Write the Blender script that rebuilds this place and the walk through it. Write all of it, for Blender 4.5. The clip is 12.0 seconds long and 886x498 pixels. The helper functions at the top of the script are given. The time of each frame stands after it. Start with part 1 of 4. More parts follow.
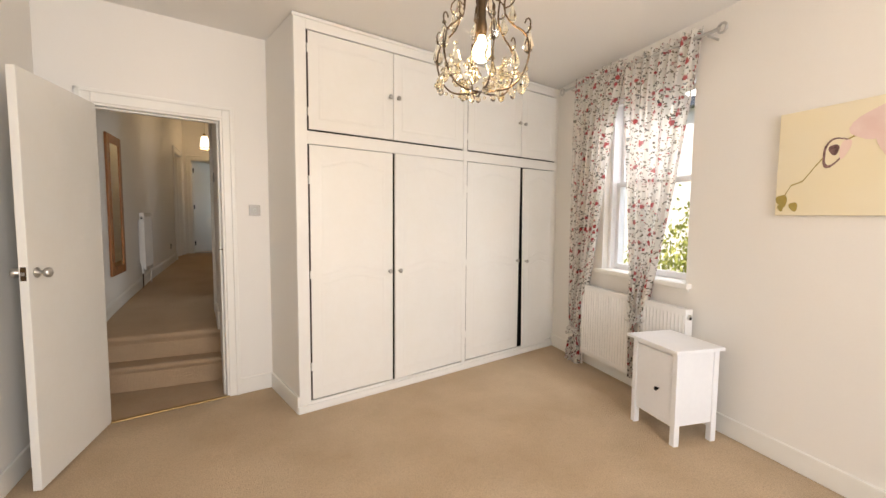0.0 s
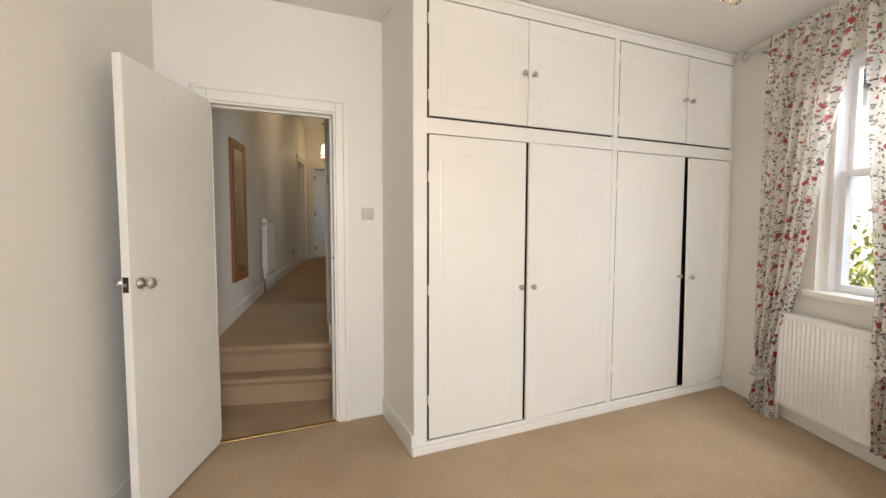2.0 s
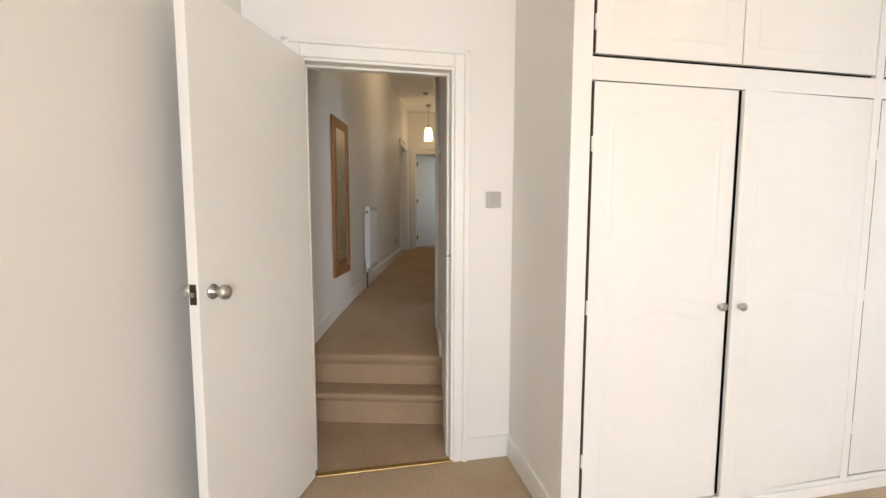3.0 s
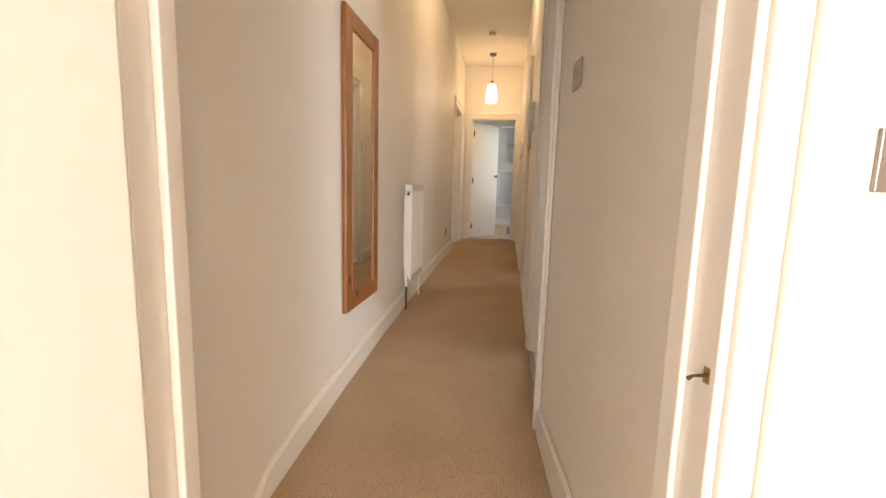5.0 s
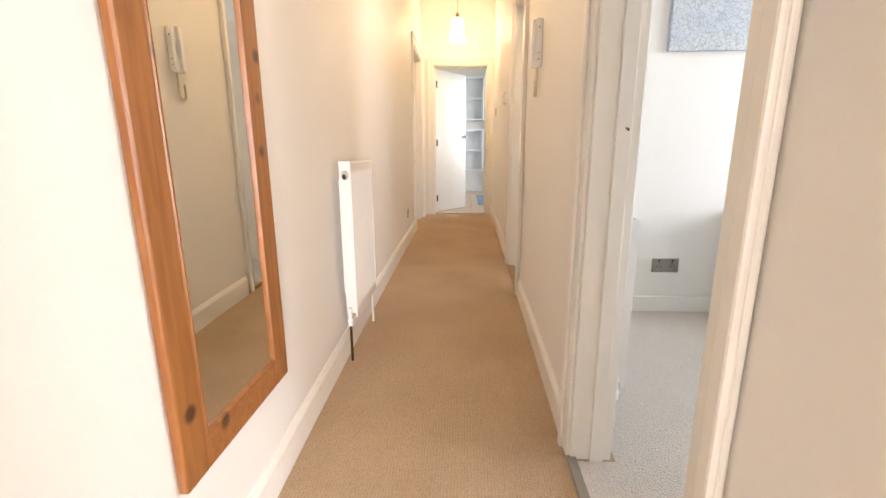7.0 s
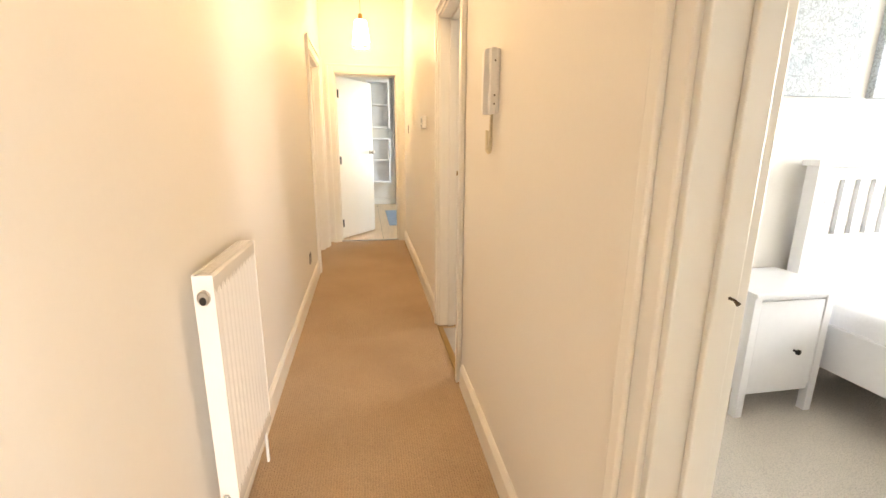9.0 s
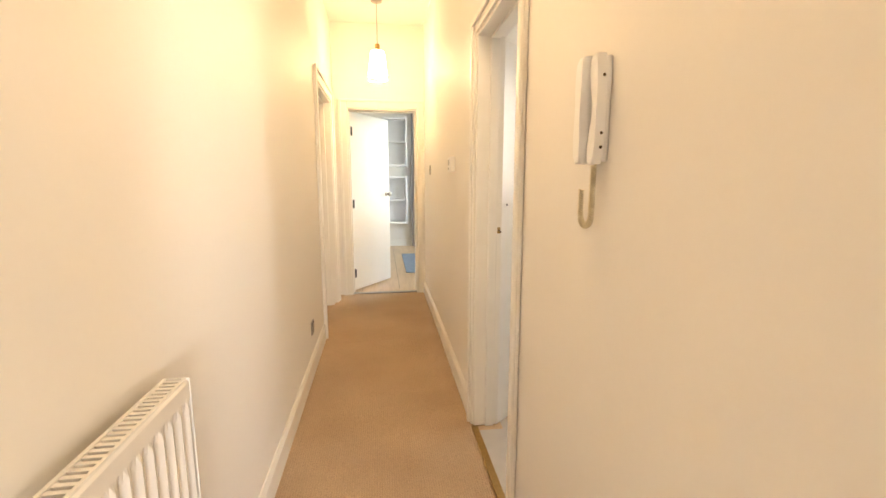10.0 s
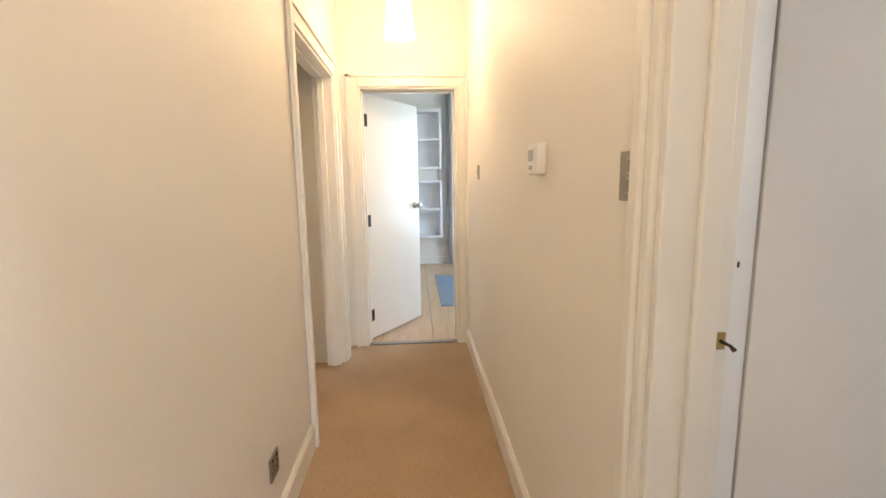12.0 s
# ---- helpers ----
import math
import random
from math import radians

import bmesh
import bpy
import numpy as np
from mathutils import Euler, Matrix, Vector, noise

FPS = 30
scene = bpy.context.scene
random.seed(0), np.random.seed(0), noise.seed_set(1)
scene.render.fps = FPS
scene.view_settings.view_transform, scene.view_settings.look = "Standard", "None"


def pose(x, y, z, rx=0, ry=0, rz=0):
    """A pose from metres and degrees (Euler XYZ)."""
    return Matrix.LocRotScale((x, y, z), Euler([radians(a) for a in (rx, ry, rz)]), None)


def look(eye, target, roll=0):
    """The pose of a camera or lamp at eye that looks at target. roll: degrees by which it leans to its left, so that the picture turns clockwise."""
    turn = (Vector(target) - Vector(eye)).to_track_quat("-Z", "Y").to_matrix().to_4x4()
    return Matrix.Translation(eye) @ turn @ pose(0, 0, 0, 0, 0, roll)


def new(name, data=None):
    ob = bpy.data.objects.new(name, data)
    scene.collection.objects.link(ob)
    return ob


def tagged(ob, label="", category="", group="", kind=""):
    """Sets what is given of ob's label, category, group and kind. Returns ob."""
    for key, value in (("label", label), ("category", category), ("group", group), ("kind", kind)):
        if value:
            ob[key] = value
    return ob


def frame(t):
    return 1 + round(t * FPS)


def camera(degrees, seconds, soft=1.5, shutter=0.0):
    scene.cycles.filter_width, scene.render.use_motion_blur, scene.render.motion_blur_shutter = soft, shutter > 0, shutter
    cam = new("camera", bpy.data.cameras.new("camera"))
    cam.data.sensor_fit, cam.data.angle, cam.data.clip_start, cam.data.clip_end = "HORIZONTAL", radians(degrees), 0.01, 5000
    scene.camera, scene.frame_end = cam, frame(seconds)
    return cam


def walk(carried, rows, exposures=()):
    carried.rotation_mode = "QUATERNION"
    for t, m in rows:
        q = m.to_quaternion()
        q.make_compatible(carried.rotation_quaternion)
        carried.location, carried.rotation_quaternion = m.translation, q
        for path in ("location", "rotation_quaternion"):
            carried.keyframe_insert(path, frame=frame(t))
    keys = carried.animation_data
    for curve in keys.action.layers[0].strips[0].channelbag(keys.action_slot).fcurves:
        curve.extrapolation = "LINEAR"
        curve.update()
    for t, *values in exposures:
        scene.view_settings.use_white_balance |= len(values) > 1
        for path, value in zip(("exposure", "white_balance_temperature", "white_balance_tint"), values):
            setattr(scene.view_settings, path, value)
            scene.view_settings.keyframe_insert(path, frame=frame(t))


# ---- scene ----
cam = camera(91.4, 12.0)
METRES, EYE, TURN = 7.2, 1.45, -23.9
ROWS = [
    (0.0, 0.0, 0.0, 0.0, 0.03, -4.33, -0.45),
    (0.5, -0.0003, 0.0033, 0.0008, -2.14, -3.62, -0.35),
    (1.0, 0.0018, 0.0238, -0.0017, 0.26, -3.06, -0.36),
    (1.5, -0.0064, 0.053, -0.0003, 6.87, -3.0, -0.44),
    (2.0, -0.0345, 0.0853, -0.0023, 13.95, -3.62, -0.15),
    (2.5, -0.0634, 0.1221, -0.0025, 20.81, -4.21, -0.14),
    (3.0, -0.0975, 0.1709, -0.0024, 26.47, -5.22, -0.12),
    (5.0, -0.2403, 0.3695, -0.0025, 32.26, -7.78, -1.51),
    (5.5, -0.2691, 0.4079, -0.0025, 33.87, -8.53, -1.37),
    (6.0, -0.2967, 0.4416, 0.0013, 33.05, -9.73, -1.41),
    (6.5, -0.3139, 0.4712, 0.0021, 29.38, -11.3, -1.12),
    (7.0, -0.3278, 0.5082, 0.0078, 26.91, -12.9, 0.27),
    (9.0, -0.379, 0.5913, 0.0453, 14.11, -13.42, -0.33),
    (9.5, -0.3914, 0.6329, 0.0505, 15.95, -10.89, -0.37),
    (10.0, -0.4152, 0.6735, 0.0555, 15.98, -9.04, -0.01),
    (10.5, -0.434, 0.7156, 0.0567, 16.99, -7.83, 0.19),
    (11.0, -0.4518, 0.76, 0.0601, 18.33, -7.57, 0.12),
    (11.5, -0.4684, 0.8023, 0.0608, 18.26, -8.36, 0.79),
    (12.0, -0.4844, 0.8469, 0.0592, 20.23, -8.62, 0.83),
]
EXPOSURES = [(0.0, 0.66, 7000, 16), (1.0, 0.54, 6800, 13), (2.0, 0.6, 6700, 13), (3.0, 0.92, 6450, 14), (5.0, 1.9, 7700, 23), (5.5, 2.87, 6900, 18), (7.0, 2.85, 7000, 21), (9.0, 3.05, 8100, 18), (9.5, 3.05, 8600, 18), (10.0, 3.0, 7800, 17), (10.5, 2.95, 7200, 17), (11.0, 2.95, 6750, 17), (11.5, 2.85, 6600, 17), (12.0, 2.75, 6450, 17)]
walk(cam, [(t, pose(0, 0, EYE, 0, 0, TURN) @ pose(METRES * x, METRES * y, METRES * z, 90 + pitch, roll, yaw)) for t, x, y, z, yaw, pitch, roll in ROWS], EXPOSURES)

# ---- light ----
world = bpy.data.worlds.new("world")
scene.world = world
world.use_nodes = True
sky = world.node_tree.nodes.new("ShaderNodeTexSky")
sky.sky_type, sky.sun_disc = "NISHITA", False
sky.sun_elevation, sky.sun_rotation = radians(42), radians(297)
world.node_tree.nodes["Background"].inputs[1].default_value = 0.15
world.node_tree.links.new(sky.outputs[0], world.node_tree.nodes["Background"].inputs[0])
sun = new("sun", bpy.data.lights.new("sun", "SUN"))
sun.data.energy, sun.data.angle, sun.data.color = 5.0, radians(0.5), (1, 0.95, 0.87)
sun.matrix_world = look((-10, 5, 12), (0, 0, 0))


def window_light(name, m, w, h, watts, color=(0.86, 0.93, 1.0)):
    """Sky light in a window opening; m's -z looks into the room."""
    lamp = new(name, bpy.data.lights.new(name, "AREA"))
    lamp.data.shape, lamp.data.size, lamp.data.size_y = "RECTANGLE", w, h
    lamp.data.energy, lamp.data.color = watts, color
    lamp.matrix_world = m
    return lamp


def bulb_light(name, place, watts, radius, color):
    lamp = new(name, bpy.data.lights.new(name, "POINT"))
    lamp.data.energy, lamp.data.shadow_soft_size, lamp.data.color = watts, radius, color
    lamp.location = place
    return lamp


window_light("daylight_bedroom_window", look((3.72, 2.56, 2.95), (1.7, 2.75, 0.9)), 1.1, 0.8, 38)
# unseen fill lamp added to brighten the bedroom; no window is known here
window_light("bedroom_back_fill", look((1.0, -2.28, 1.7), (0.8, 3, 1.3)), 1.7, 1.5, 77)
window_light("daylight_second_bedroom", look((3.35, 5.6, 1.95), (0, 5.6, 1.4)), 1.3, 1.5, 11.0, (0.72, 0.87, 1.0))
window_light("daylight_bathroom", look((1.55, 7.9, 2.2), (-0.5, 7.3, 1.6)), 0.6, 0.9, 2.4)
window_light("daylight_living_room", look((1.35, 12.0, 2.0), (-1, 11.8, 1.6)), 1.6, 1.6, 7.0, (0.62, 0.83, 1.0))
bulb_light("chandelier_light", (0.71, 1.3, 2.0), 11, 0.035, (1, 0.70, 0.38))
# added lamp with no known fitting, evens out the light along the hall
bulb_light("hall_fill", (-0.66, 6.9, 3.2), 1.9, 0.1, (1, 0.72, 0.40))
bulb_light("pendant_light", (-0.785, 9.6, 2.8), 1.2, 0.03, (1, 0.70, 0.36))


# ---- materials ----
def shader(name, color, rough=0.6, metal=0.0, grain=0.0, scale=40.0, bump=0.0, stain=0.0, stain_scale=1.5, alt=None):
    """A surface with fine grain and larger uneven patches."""
    m = bpy.data.materials.new(name)
    m.use_nodes = True
    n, l = m.node_tree.nodes, m.node_tree.links
    b = n["Principled BSDF"]
    b.inputs["Base Color"].default_value = (*color, 1)
    b.inputs["Roughness"].default_value, b.inputs["Metallic"].default_value = rough, metal
    co = n.new("ShaderNodeTexCoord")
    fine = n.new("ShaderNodeTexNoise")
    fine.inputs["Scale"].default_value, fine.inputs["Detail"].default_value = scale, 5
    l.new(co.outputs["Object"], fine.inputs["Vector"])
    if grain or stain:
        wide = n.new("ShaderNodeTexNoise")
        wide.inputs["Scale"].default_value, wide.inputs["Detail"].default_value = stain_scale, 4
        l.new(co.outputs["Object"], wide.inputs["Vector"])
        other = alt or tuple(c * 0.6 for c in color)
        mix1, mix2 = n.new("ShaderNodeMixRGB"), n.new("ShaderNodeMixRGB")
        for mix, tex, amount in ((mix1, fine, grain), (mix2, wide, stain)):
            k = n.new("ShaderNodeMapRange")
            k.inputs["From Min"].default_value, k.inputs["From Max"].default_value = 0.35, 0.7
            k.inputs["To Max"].default_value = amount
            l.new(tex.outputs["Fac"], k.inputs["Value"])
            l.new(k.outputs[0], mix.inputs["Fac"])
            mix.inputs["Color2"].default_value = (*other, 1)
        mix1.inputs["Color1"].default_value = (*color, 1)
        l.new(mix1.outputs[0], mix2.inputs["Color1"])
        l.new(mix2.outputs[0], b.inputs["Base Color"])
    if bump:
        bp = n.new("ShaderNodeBump")
        bp.inputs["Strength"].default_value, bp.inputs["Distance"].default_value = bump, 0.004
        l.new(fine.outputs["Fac"], bp.inputs["Height"])
        l.new(bp.outputs[0], b.inputs["Normal"])
    return m


def carpet(name, color, dark, ribs):
    """Woven loop carpet: rows of loops with worn patches."""
    m = shader(name, color, 0.95, grain=0.5, scale=260, stain=0.55, stain_scale=2.2, alt=dark)
    n, l = m.node_tree.nodes, m.node_tree.links
    b = n["Principled BSDF"]
    co = n.new("ShaderNodeTexCoord")
    vor = n.new("ShaderNodeTexVoronoi")
    vor.inputs["Scale"].default_value = 190
    l.new(co.outputs["Object"], vor.inputs["Vector"])
    if ribs:
        wave = n.new("ShaderNodeTexWave")
        wave.inputs["Scale"].default_value, wave.inputs["Distortion"].default_value = 31, 1.2
        wave.inputs["Detail"].default_value, wave.inputs["Detail Scale"].default_value = 2, 3
        l.new(co.outputs["Object"], wave.inputs["Vector"])
        both = n.new("ShaderNodeMath")
        both.operation, both.inputs[2].default_value = "MULTIPLY_ADD", 0.0
        both.inputs[1].default_value = 0.3
        l.new(wave.outputs["Fac"], both.inputs[0])
        l.new(vor.outputs["Distance"], both.inputs[2])
        height = both.outputs[0]
    else:
        height = vor.outputs["Distance"]
    bp = n.new("ShaderNodeBump")
    bp.inputs["Strength"].default_value, bp.inputs["Distance"].default_value, bp.invert = 0.9, 0.006, True
    l.new(height, bp.inputs["Height"])
    l.new(bp.outputs[0], b.inputs["Normal"])
    mix, k = n.new("ShaderNodeMixRGB"), n.new("ShaderNodeMapRange")
    mix.inputs["Color2"].default_value = (*(c * 0.45 for c in color), 1)
    k.inputs["From Min"].default_value, k.inputs["From Max"].default_value, k.inputs["To Max"].default_value = 0.35, 1.0 if ribs else 0.75, 0.42 if ribs else 0.35
    l.new(height, k.inputs["Value"])
    l.new(k.outputs[0], mix.inputs["Fac"])
    l.new(b.inputs["Base Color"].links[0].from_socket, mix.inputs["Color1"])
    l.new(mix.outputs[0], b.inputs["Base Color"])
    return m


def wood(name, light, dark, axis_scale, rough=0.4, knots=0.0):
    m = bpy.data.materials.new(name)
    m.use_nodes = True
    n, l = m.node_tree.nodes, m.node_tree.links
    b = n["Principled BSDF"]
    b.inputs["Roughness"].default_value = rough
    co, mp = n.new("ShaderNodeTexCoord"), n.new("ShaderNodeMapping")
    mp.inputs["Scale"].default_value = axis_scale
    l.new(co.outputs["Object"], mp.inputs["Vector"])
    tex = n.new("ShaderNodeTexNoise")
    tex.inputs["Scale"].default_value, tex.inputs["Detail"].default_value, tex.inputs["Distortion"].default_value = 6, 6, 0.6
    l.new(mp.outputs[0], tex.inputs["Vector"])
    r = n.new("ShaderNodeValToRGB")
    r.color_ramp.elements[0].position, r.color_ramp.elements[1].position = 0.3, 0.7
    r.color_ramp.elements[0].color, r.color_ramp.elements[1].color = (*dark, 1), (*light, 1)
    l.new(tex.outputs["Fac"], r.inputs["Fac"])
    out = r.outputs[0]
    if knots:
        vor = n.new("ShaderNodeTexVoronoi")
        vor.inputs["Scale"].default_value = knots * 1.3
        l.new(co.outputs["Object"], vor.inputs["Vector"])
        k, mix = n.new("ShaderNodeMapRange"), n.new("ShaderNodeMixRGB")
        k.inputs["From Min"].default_value, k.inputs["From Max"].default_value = 0.17, 0.09
        l.new(vor.outputs["Distance"], k.inputs["Value"])
        l.new(k.outputs[0], mix.inputs["Fac"])
        l.new(out, mix.inputs["Color1"])
        mix.inputs["Color2"].default_value = (0.06, 0.02, 0.008, 1)
        out = mix.outputs[0]
    l.new(out, b.inputs["Base Color"])
    return m


def glass(name, color=(1, 1, 1), rough=0.0):
    m = bpy.data.materials.new(name)
    m.use_nodes = True
    b = m.node_tree.nodes["Principled BSDF"]
    b.inputs["Base Color"].default_value = (*color, 1)
    b.inputs["Roughness"].default_value, b.inputs["IOR"].default_value = rough, 1.45
    b.inputs["Transmission Weight"].default_value = 1.0
    return m


def glow(name, color, strength):
    m = bpy.data.materials.new(name)
    m.use_nodes = True
    b = m.node_tree.nodes["Principled BSDF"]
    b.inputs["Base Color"].default_value = (*color, 1)
    b.inputs["Emission Color"].default_value = (*color, 1)
    b.inputs["Emission Strength"].default_value = strength
    return m


def floral():
    """Sheer white cotton printed with red blooms and olive sprigs."""
    m = bpy.data.materials.new("floral_voile")
    m.use_nodes = True
    n, l = m.node_tree.nodes, m.node_tree.links
    b = n["Principled BSDF"]
    uv = n.new("ShaderNodeUVMap")
    warp = n.new("ShaderNodeTexNoise")
    warp.inputs["Scale"].default_value = 22
    l.new(uv.outputs[0], warp.inputs["Vector"])
    add = n.new("ShaderNodeMixRGB")
    add.inputs["Fac"].default_value = 0.05
    l.new(uv.outputs[0], add.inputs["Color1"])
    l.new(warp.outputs["Color"], add.inputs["Color2"])
    color = None
    for scale, reach, paint, share in ((52, 0.42, (0.17, 0.14, 0.09), 0.62), (30, 0.32, (0.11, 0.10, 0.07), 0.7), (17, 0.36, (0.40, 0.03, 0.035), 0.5), (25, 0.24, (0.40, 0.06, 0.06), 0.5)):
        v = n.new("ShaderNodeTexVoronoi")
        v.inputs["Scale"].default_value = scale
        l.new(add.outputs[0], v.inputs["Vector"])
        near = n.new("ShaderNodeMapRange")
        near.inputs["From Min"].default_value, near.inputs["From Max"].default_value = reach, reach * 0.7
        l.new(v.outputs["Distance"], near.inputs["Value"])
        sep = n.new("ShaderNodeSeparateColor")
        l.new(v.outputs["Color"], sep.inputs[0])
        pick = n.new("ShaderNodeMath")
        pick.operation, pick.inputs[1].default_value = "LESS_THAN", share
        l.new(sep.outputs[0], pick.inputs[0])
        both = n.new("ShaderNodeMath")
        both.operation = "MULTIPLY"
        l.new(near.outputs[0], both.inputs[0])
        l.new(pick.outputs[0], both.inputs[1])
        mix = n.new("ShaderNodeMixRGB")
        l.new(both.outputs[0], mix.inputs["Fac"])
        mix.inputs["Color2"].default_value = (*paint, 1)
        if color is None:
            mix.inputs["Color1"].default_value = (0.84, 0.80, 0.74, 1)
        else:
            l.new(color, mix.inputs["Color1"])
        color = mix.outputs[0]
    l.new(color, b.inputs["Base Color"])
    b.inputs["Roughness"].default_value = 0.9
    tl, tp, m1, m2 = n.new("ShaderNodeBsdfTranslucent"), n.new("ShaderNodeBsdfTransparent"), n.new("ShaderNodeMixShader"), n.new("ShaderNodeMixShader")
    l.new(color, tl.inputs["Color"])
    m1.inputs[0].default_value, m2.inputs[0].default_value = 0.42, 0.24
    l.new(b.outputs[0], m1.inputs[1])
    l.new(tl.outputs[0], m1.inputs[2])
    l.new(m1.outputs[0], m2.inputs[1])
    l.new(tp.outputs[0], m2.inputs[2])
    l.new(m2.outputs[0], n["Material Output"].inputs["Surface"])
    return m


def canvas_trees():
    """Pale blue-grey print of fine bare branches."""
    m = shader("tree_print", (0.45, 0.52, 0.60), 0.8, grain=0.6, scale=9, stain=0.5, stain_scale=3, alt=(0.66, 0.67, 0.66))
    n, l = m.node_tree.nodes, m.node_tree.links
    b = n["Principled BSDF"]
    co = n.new("ShaderNodeTexCoord")
    w = n.new("ShaderNodeTexNoise")
    w.inputs["Scale"].default_value, w.inputs["Detail"].default_value = 7, 8
    l.new(co.outputs["Object"], w.inputs["Vector"])
    v = n.new("ShaderNodeTexVoronoi")
    v.feature = "DISTANCE_TO_EDGE"
    v.inputs["Scale"].default_value = 13
    l.new(w.outputs["Color"], v.inputs["Vector"])
    k, mix = n.new("ShaderNodeMapRange"), n.new("ShaderNodeMixRGB")
    k.inputs["From Min"].default_value, k.inputs["From Max"].default_value, k.inputs["To Max"].default_value = 0.10, 0.0, 0.75
    l.new(v.outputs["Distance"], k.inputs["Value"])
    l.new(k.outputs[0], mix.inputs["Fac"])
    l.new(b.inputs["Base Color"].links[0].from_socket, mix.inputs["Color1"])
    mix.inputs["Color2"].default_value = (0.22, 0.24, 0.26, 1)
    l.new(mix.outputs[0], b.inputs["Base Color"])
    return m


PAINT = shader("wall_paint", (0.82, 0.79, 0.74), 0.55, grain=0.06, scale=60, bump=0.05, stain=0.10, stain_scale=0.9, alt=(0.72, 0.66, 0.58))
CEIL = shader("ceiling_paint", (0.82, 0.80, 0.77), 0.8, grain=0.05, scale=50, bump=0.05, stain=0.1, stain_scale=0.8, alt=(0.74, 0.70, 0.64))
GLOSS = shader("gloss_paint", (0.83, 0.81, 0.76), 0.28, grain=0.08, scale=25, bump=0.03, stain=0.12, stain_scale=4, alt=(0.72, 0.66, 0.56))
WHITE = shader("white_lacquer", (0.84, 0.84, 0.85), 0.32, grain=0.05, scale=30, bump=0.02, stain=0.06, stain_scale=3)
ENAMEL = shader("radiator_enamel", (0.82, 0.80, 0.77), 0.25, grain=0.04, scale=20, stain=0.08, stain_scale=4)
BEIGE = carpet("beige_carpet", (0.67, 0.51, 0.345), (0.44, 0.31, 0.185), False)
BROWN = carpet("hall_carpet", (0.65, 0.47, 0.305), (0.44, 0.30, 0.18), True)
PALE = carpet("pale_carpet", (0.80, 0.73, 0.65), (0.70, 0.62, 0.53), False)
CHROME = shader("brushed_steel", (0.55, 0.53, 0.50), 0.3, 1.0, grain=0.2, scale=120)
STEEL = shader("satin_plate", (0.36, 0.34, 0.31), 0.4, 0.9, grain=0.15, scale=150)
BRASS = shader("aged_brass", (0.45, 0.30, 0.12), 0.35, 1.0, grain=0.4, scale=60)
BRONZE = shader("dark_bronze", (0.10, 0.065, 0.035), 0.4, 0.9, grain=0.4, scale=80)
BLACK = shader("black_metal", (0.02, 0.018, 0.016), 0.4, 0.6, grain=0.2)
PLASTIC = shader("white_plastic", (0.87, 0.865, 0.85), 0.35, grain=0.03)
GREYP = shader("grey_plastic", (0.45, 0.45, 0.44), 0.4, grain=0.05)
PINE = wood("waxed_pine", (0.35, 0.14, 0.040), (0.24, 0.08, 0.020), (9, 9, 0.7), 0.38, 5.5)
PINE_H = wood("waxed_pine_rail", (0.35, 0.14, 0.040), (0.24, 0.08, 0.020), (9, 0.7, 9), 0.38, 5.5)
LAMINATE = wood("oak_boards", (0.62, 0.44, 0.26), (0.5, 0.33, 0.18), (5, 0.5, 5), 0.3)
MIRROR = shader("silvered_glass", (0.86, 0.86, 0.80), 0.01, 1.0)
GLASS = glass("window_glass")
CRYSTAL = glass("crystal", (1, 0.93, 0.76))
FLORAL = floral()
TREES = canvas_trees()
CREAM = shader("canvas_cream", (0.80, 0.70, 0.48), 0.85, grain=0.15, scale=200, bump=0.1, stain=0.3, stain_scale=2.5, alt=(0.82, 0.76, 0.66))
PINK = shader("petal_pink", (0.74, 0.54, 0.48), 0.85, grain=0.4, scale=14, alt=(0.85, 0.72, 0.66))
BLUSH = shader("petal_blush", (0.80, 0.60, 0.52), 0.85, grain=0.3, scale=10, alt=(0.84, 0.70, 0.60))
LILAC = shader("petal_lilac", (0.58, 0.42, 0.48), 0.85, grain=0.4, scale=12, alt=(0.72, 0.58, 0.60))
PLUM = shader("petal_plum", (0.11, 0.055, 0.045), 0.85, grain=0.6, scale=40, alt=(0.5, 0.3, 0.28))
OLIVE = shader("stem_olive", (0.40, 0.30, 0.08), 0.85, grain=0.4, scale=40)
TILE = shader("bathroom_tile", (0.50, 0.47, 0.43), 0.25, grain=0.2, scale=8, stain=0.3, stain_scale=5)
BLUE_RUG = carpet("blue_rug", (0.20, 0.27, 0.36), (0.3, 0.36, 0.42), False)
LINEN = shader("grey_curtain", (0.52, 0.5, 0.5), 0.9, grain=0.2, scale=90, bump=0.2)
MATTRESS = shader("mattress_cotton", (0.84, 0.84, 0.86), 0.9, grain=0.08, scale=70, bump=0.3)
BRICK = shader("far_render", (0.8, 0.78, 0.75), 0.9, grain=0.2, scale=6, stain=0.3, stain_scale=0.4)
LEAF = shader("leaf", (0.36, 0.38, 0.06), 0.7, grain=0.6, scale=3, alt=(0.34, 0.38, 0.08))
BARK = shader("bark", (0.10, 0.07, 0.05), 0.9, grain=0.6, scale=20, bump=0.6)
GRASS = shader("lawn", (0.07, 0.11, 0.03), 0.95, grain=0.6, scale=8, stain=0.5, stain_scale=0.3, alt=(0.11, 0.12, 0.05))
DARK = shader("far_pane", (0.05, 0.06, 0.08), 0.1)
BULB = glow("lit_bulb", (1, 0.82, 0.5), 22)
SHADE = glow("lit_shade", (1, 0.84, 0.58), 2.2)
SHADE_RIM = glass("shade_rim", (1, 0.95, 0.85), 0.25)
CORD = shader("cream_cord", (0.66, 0.58, 0.40), 0.5, grain=0.1)


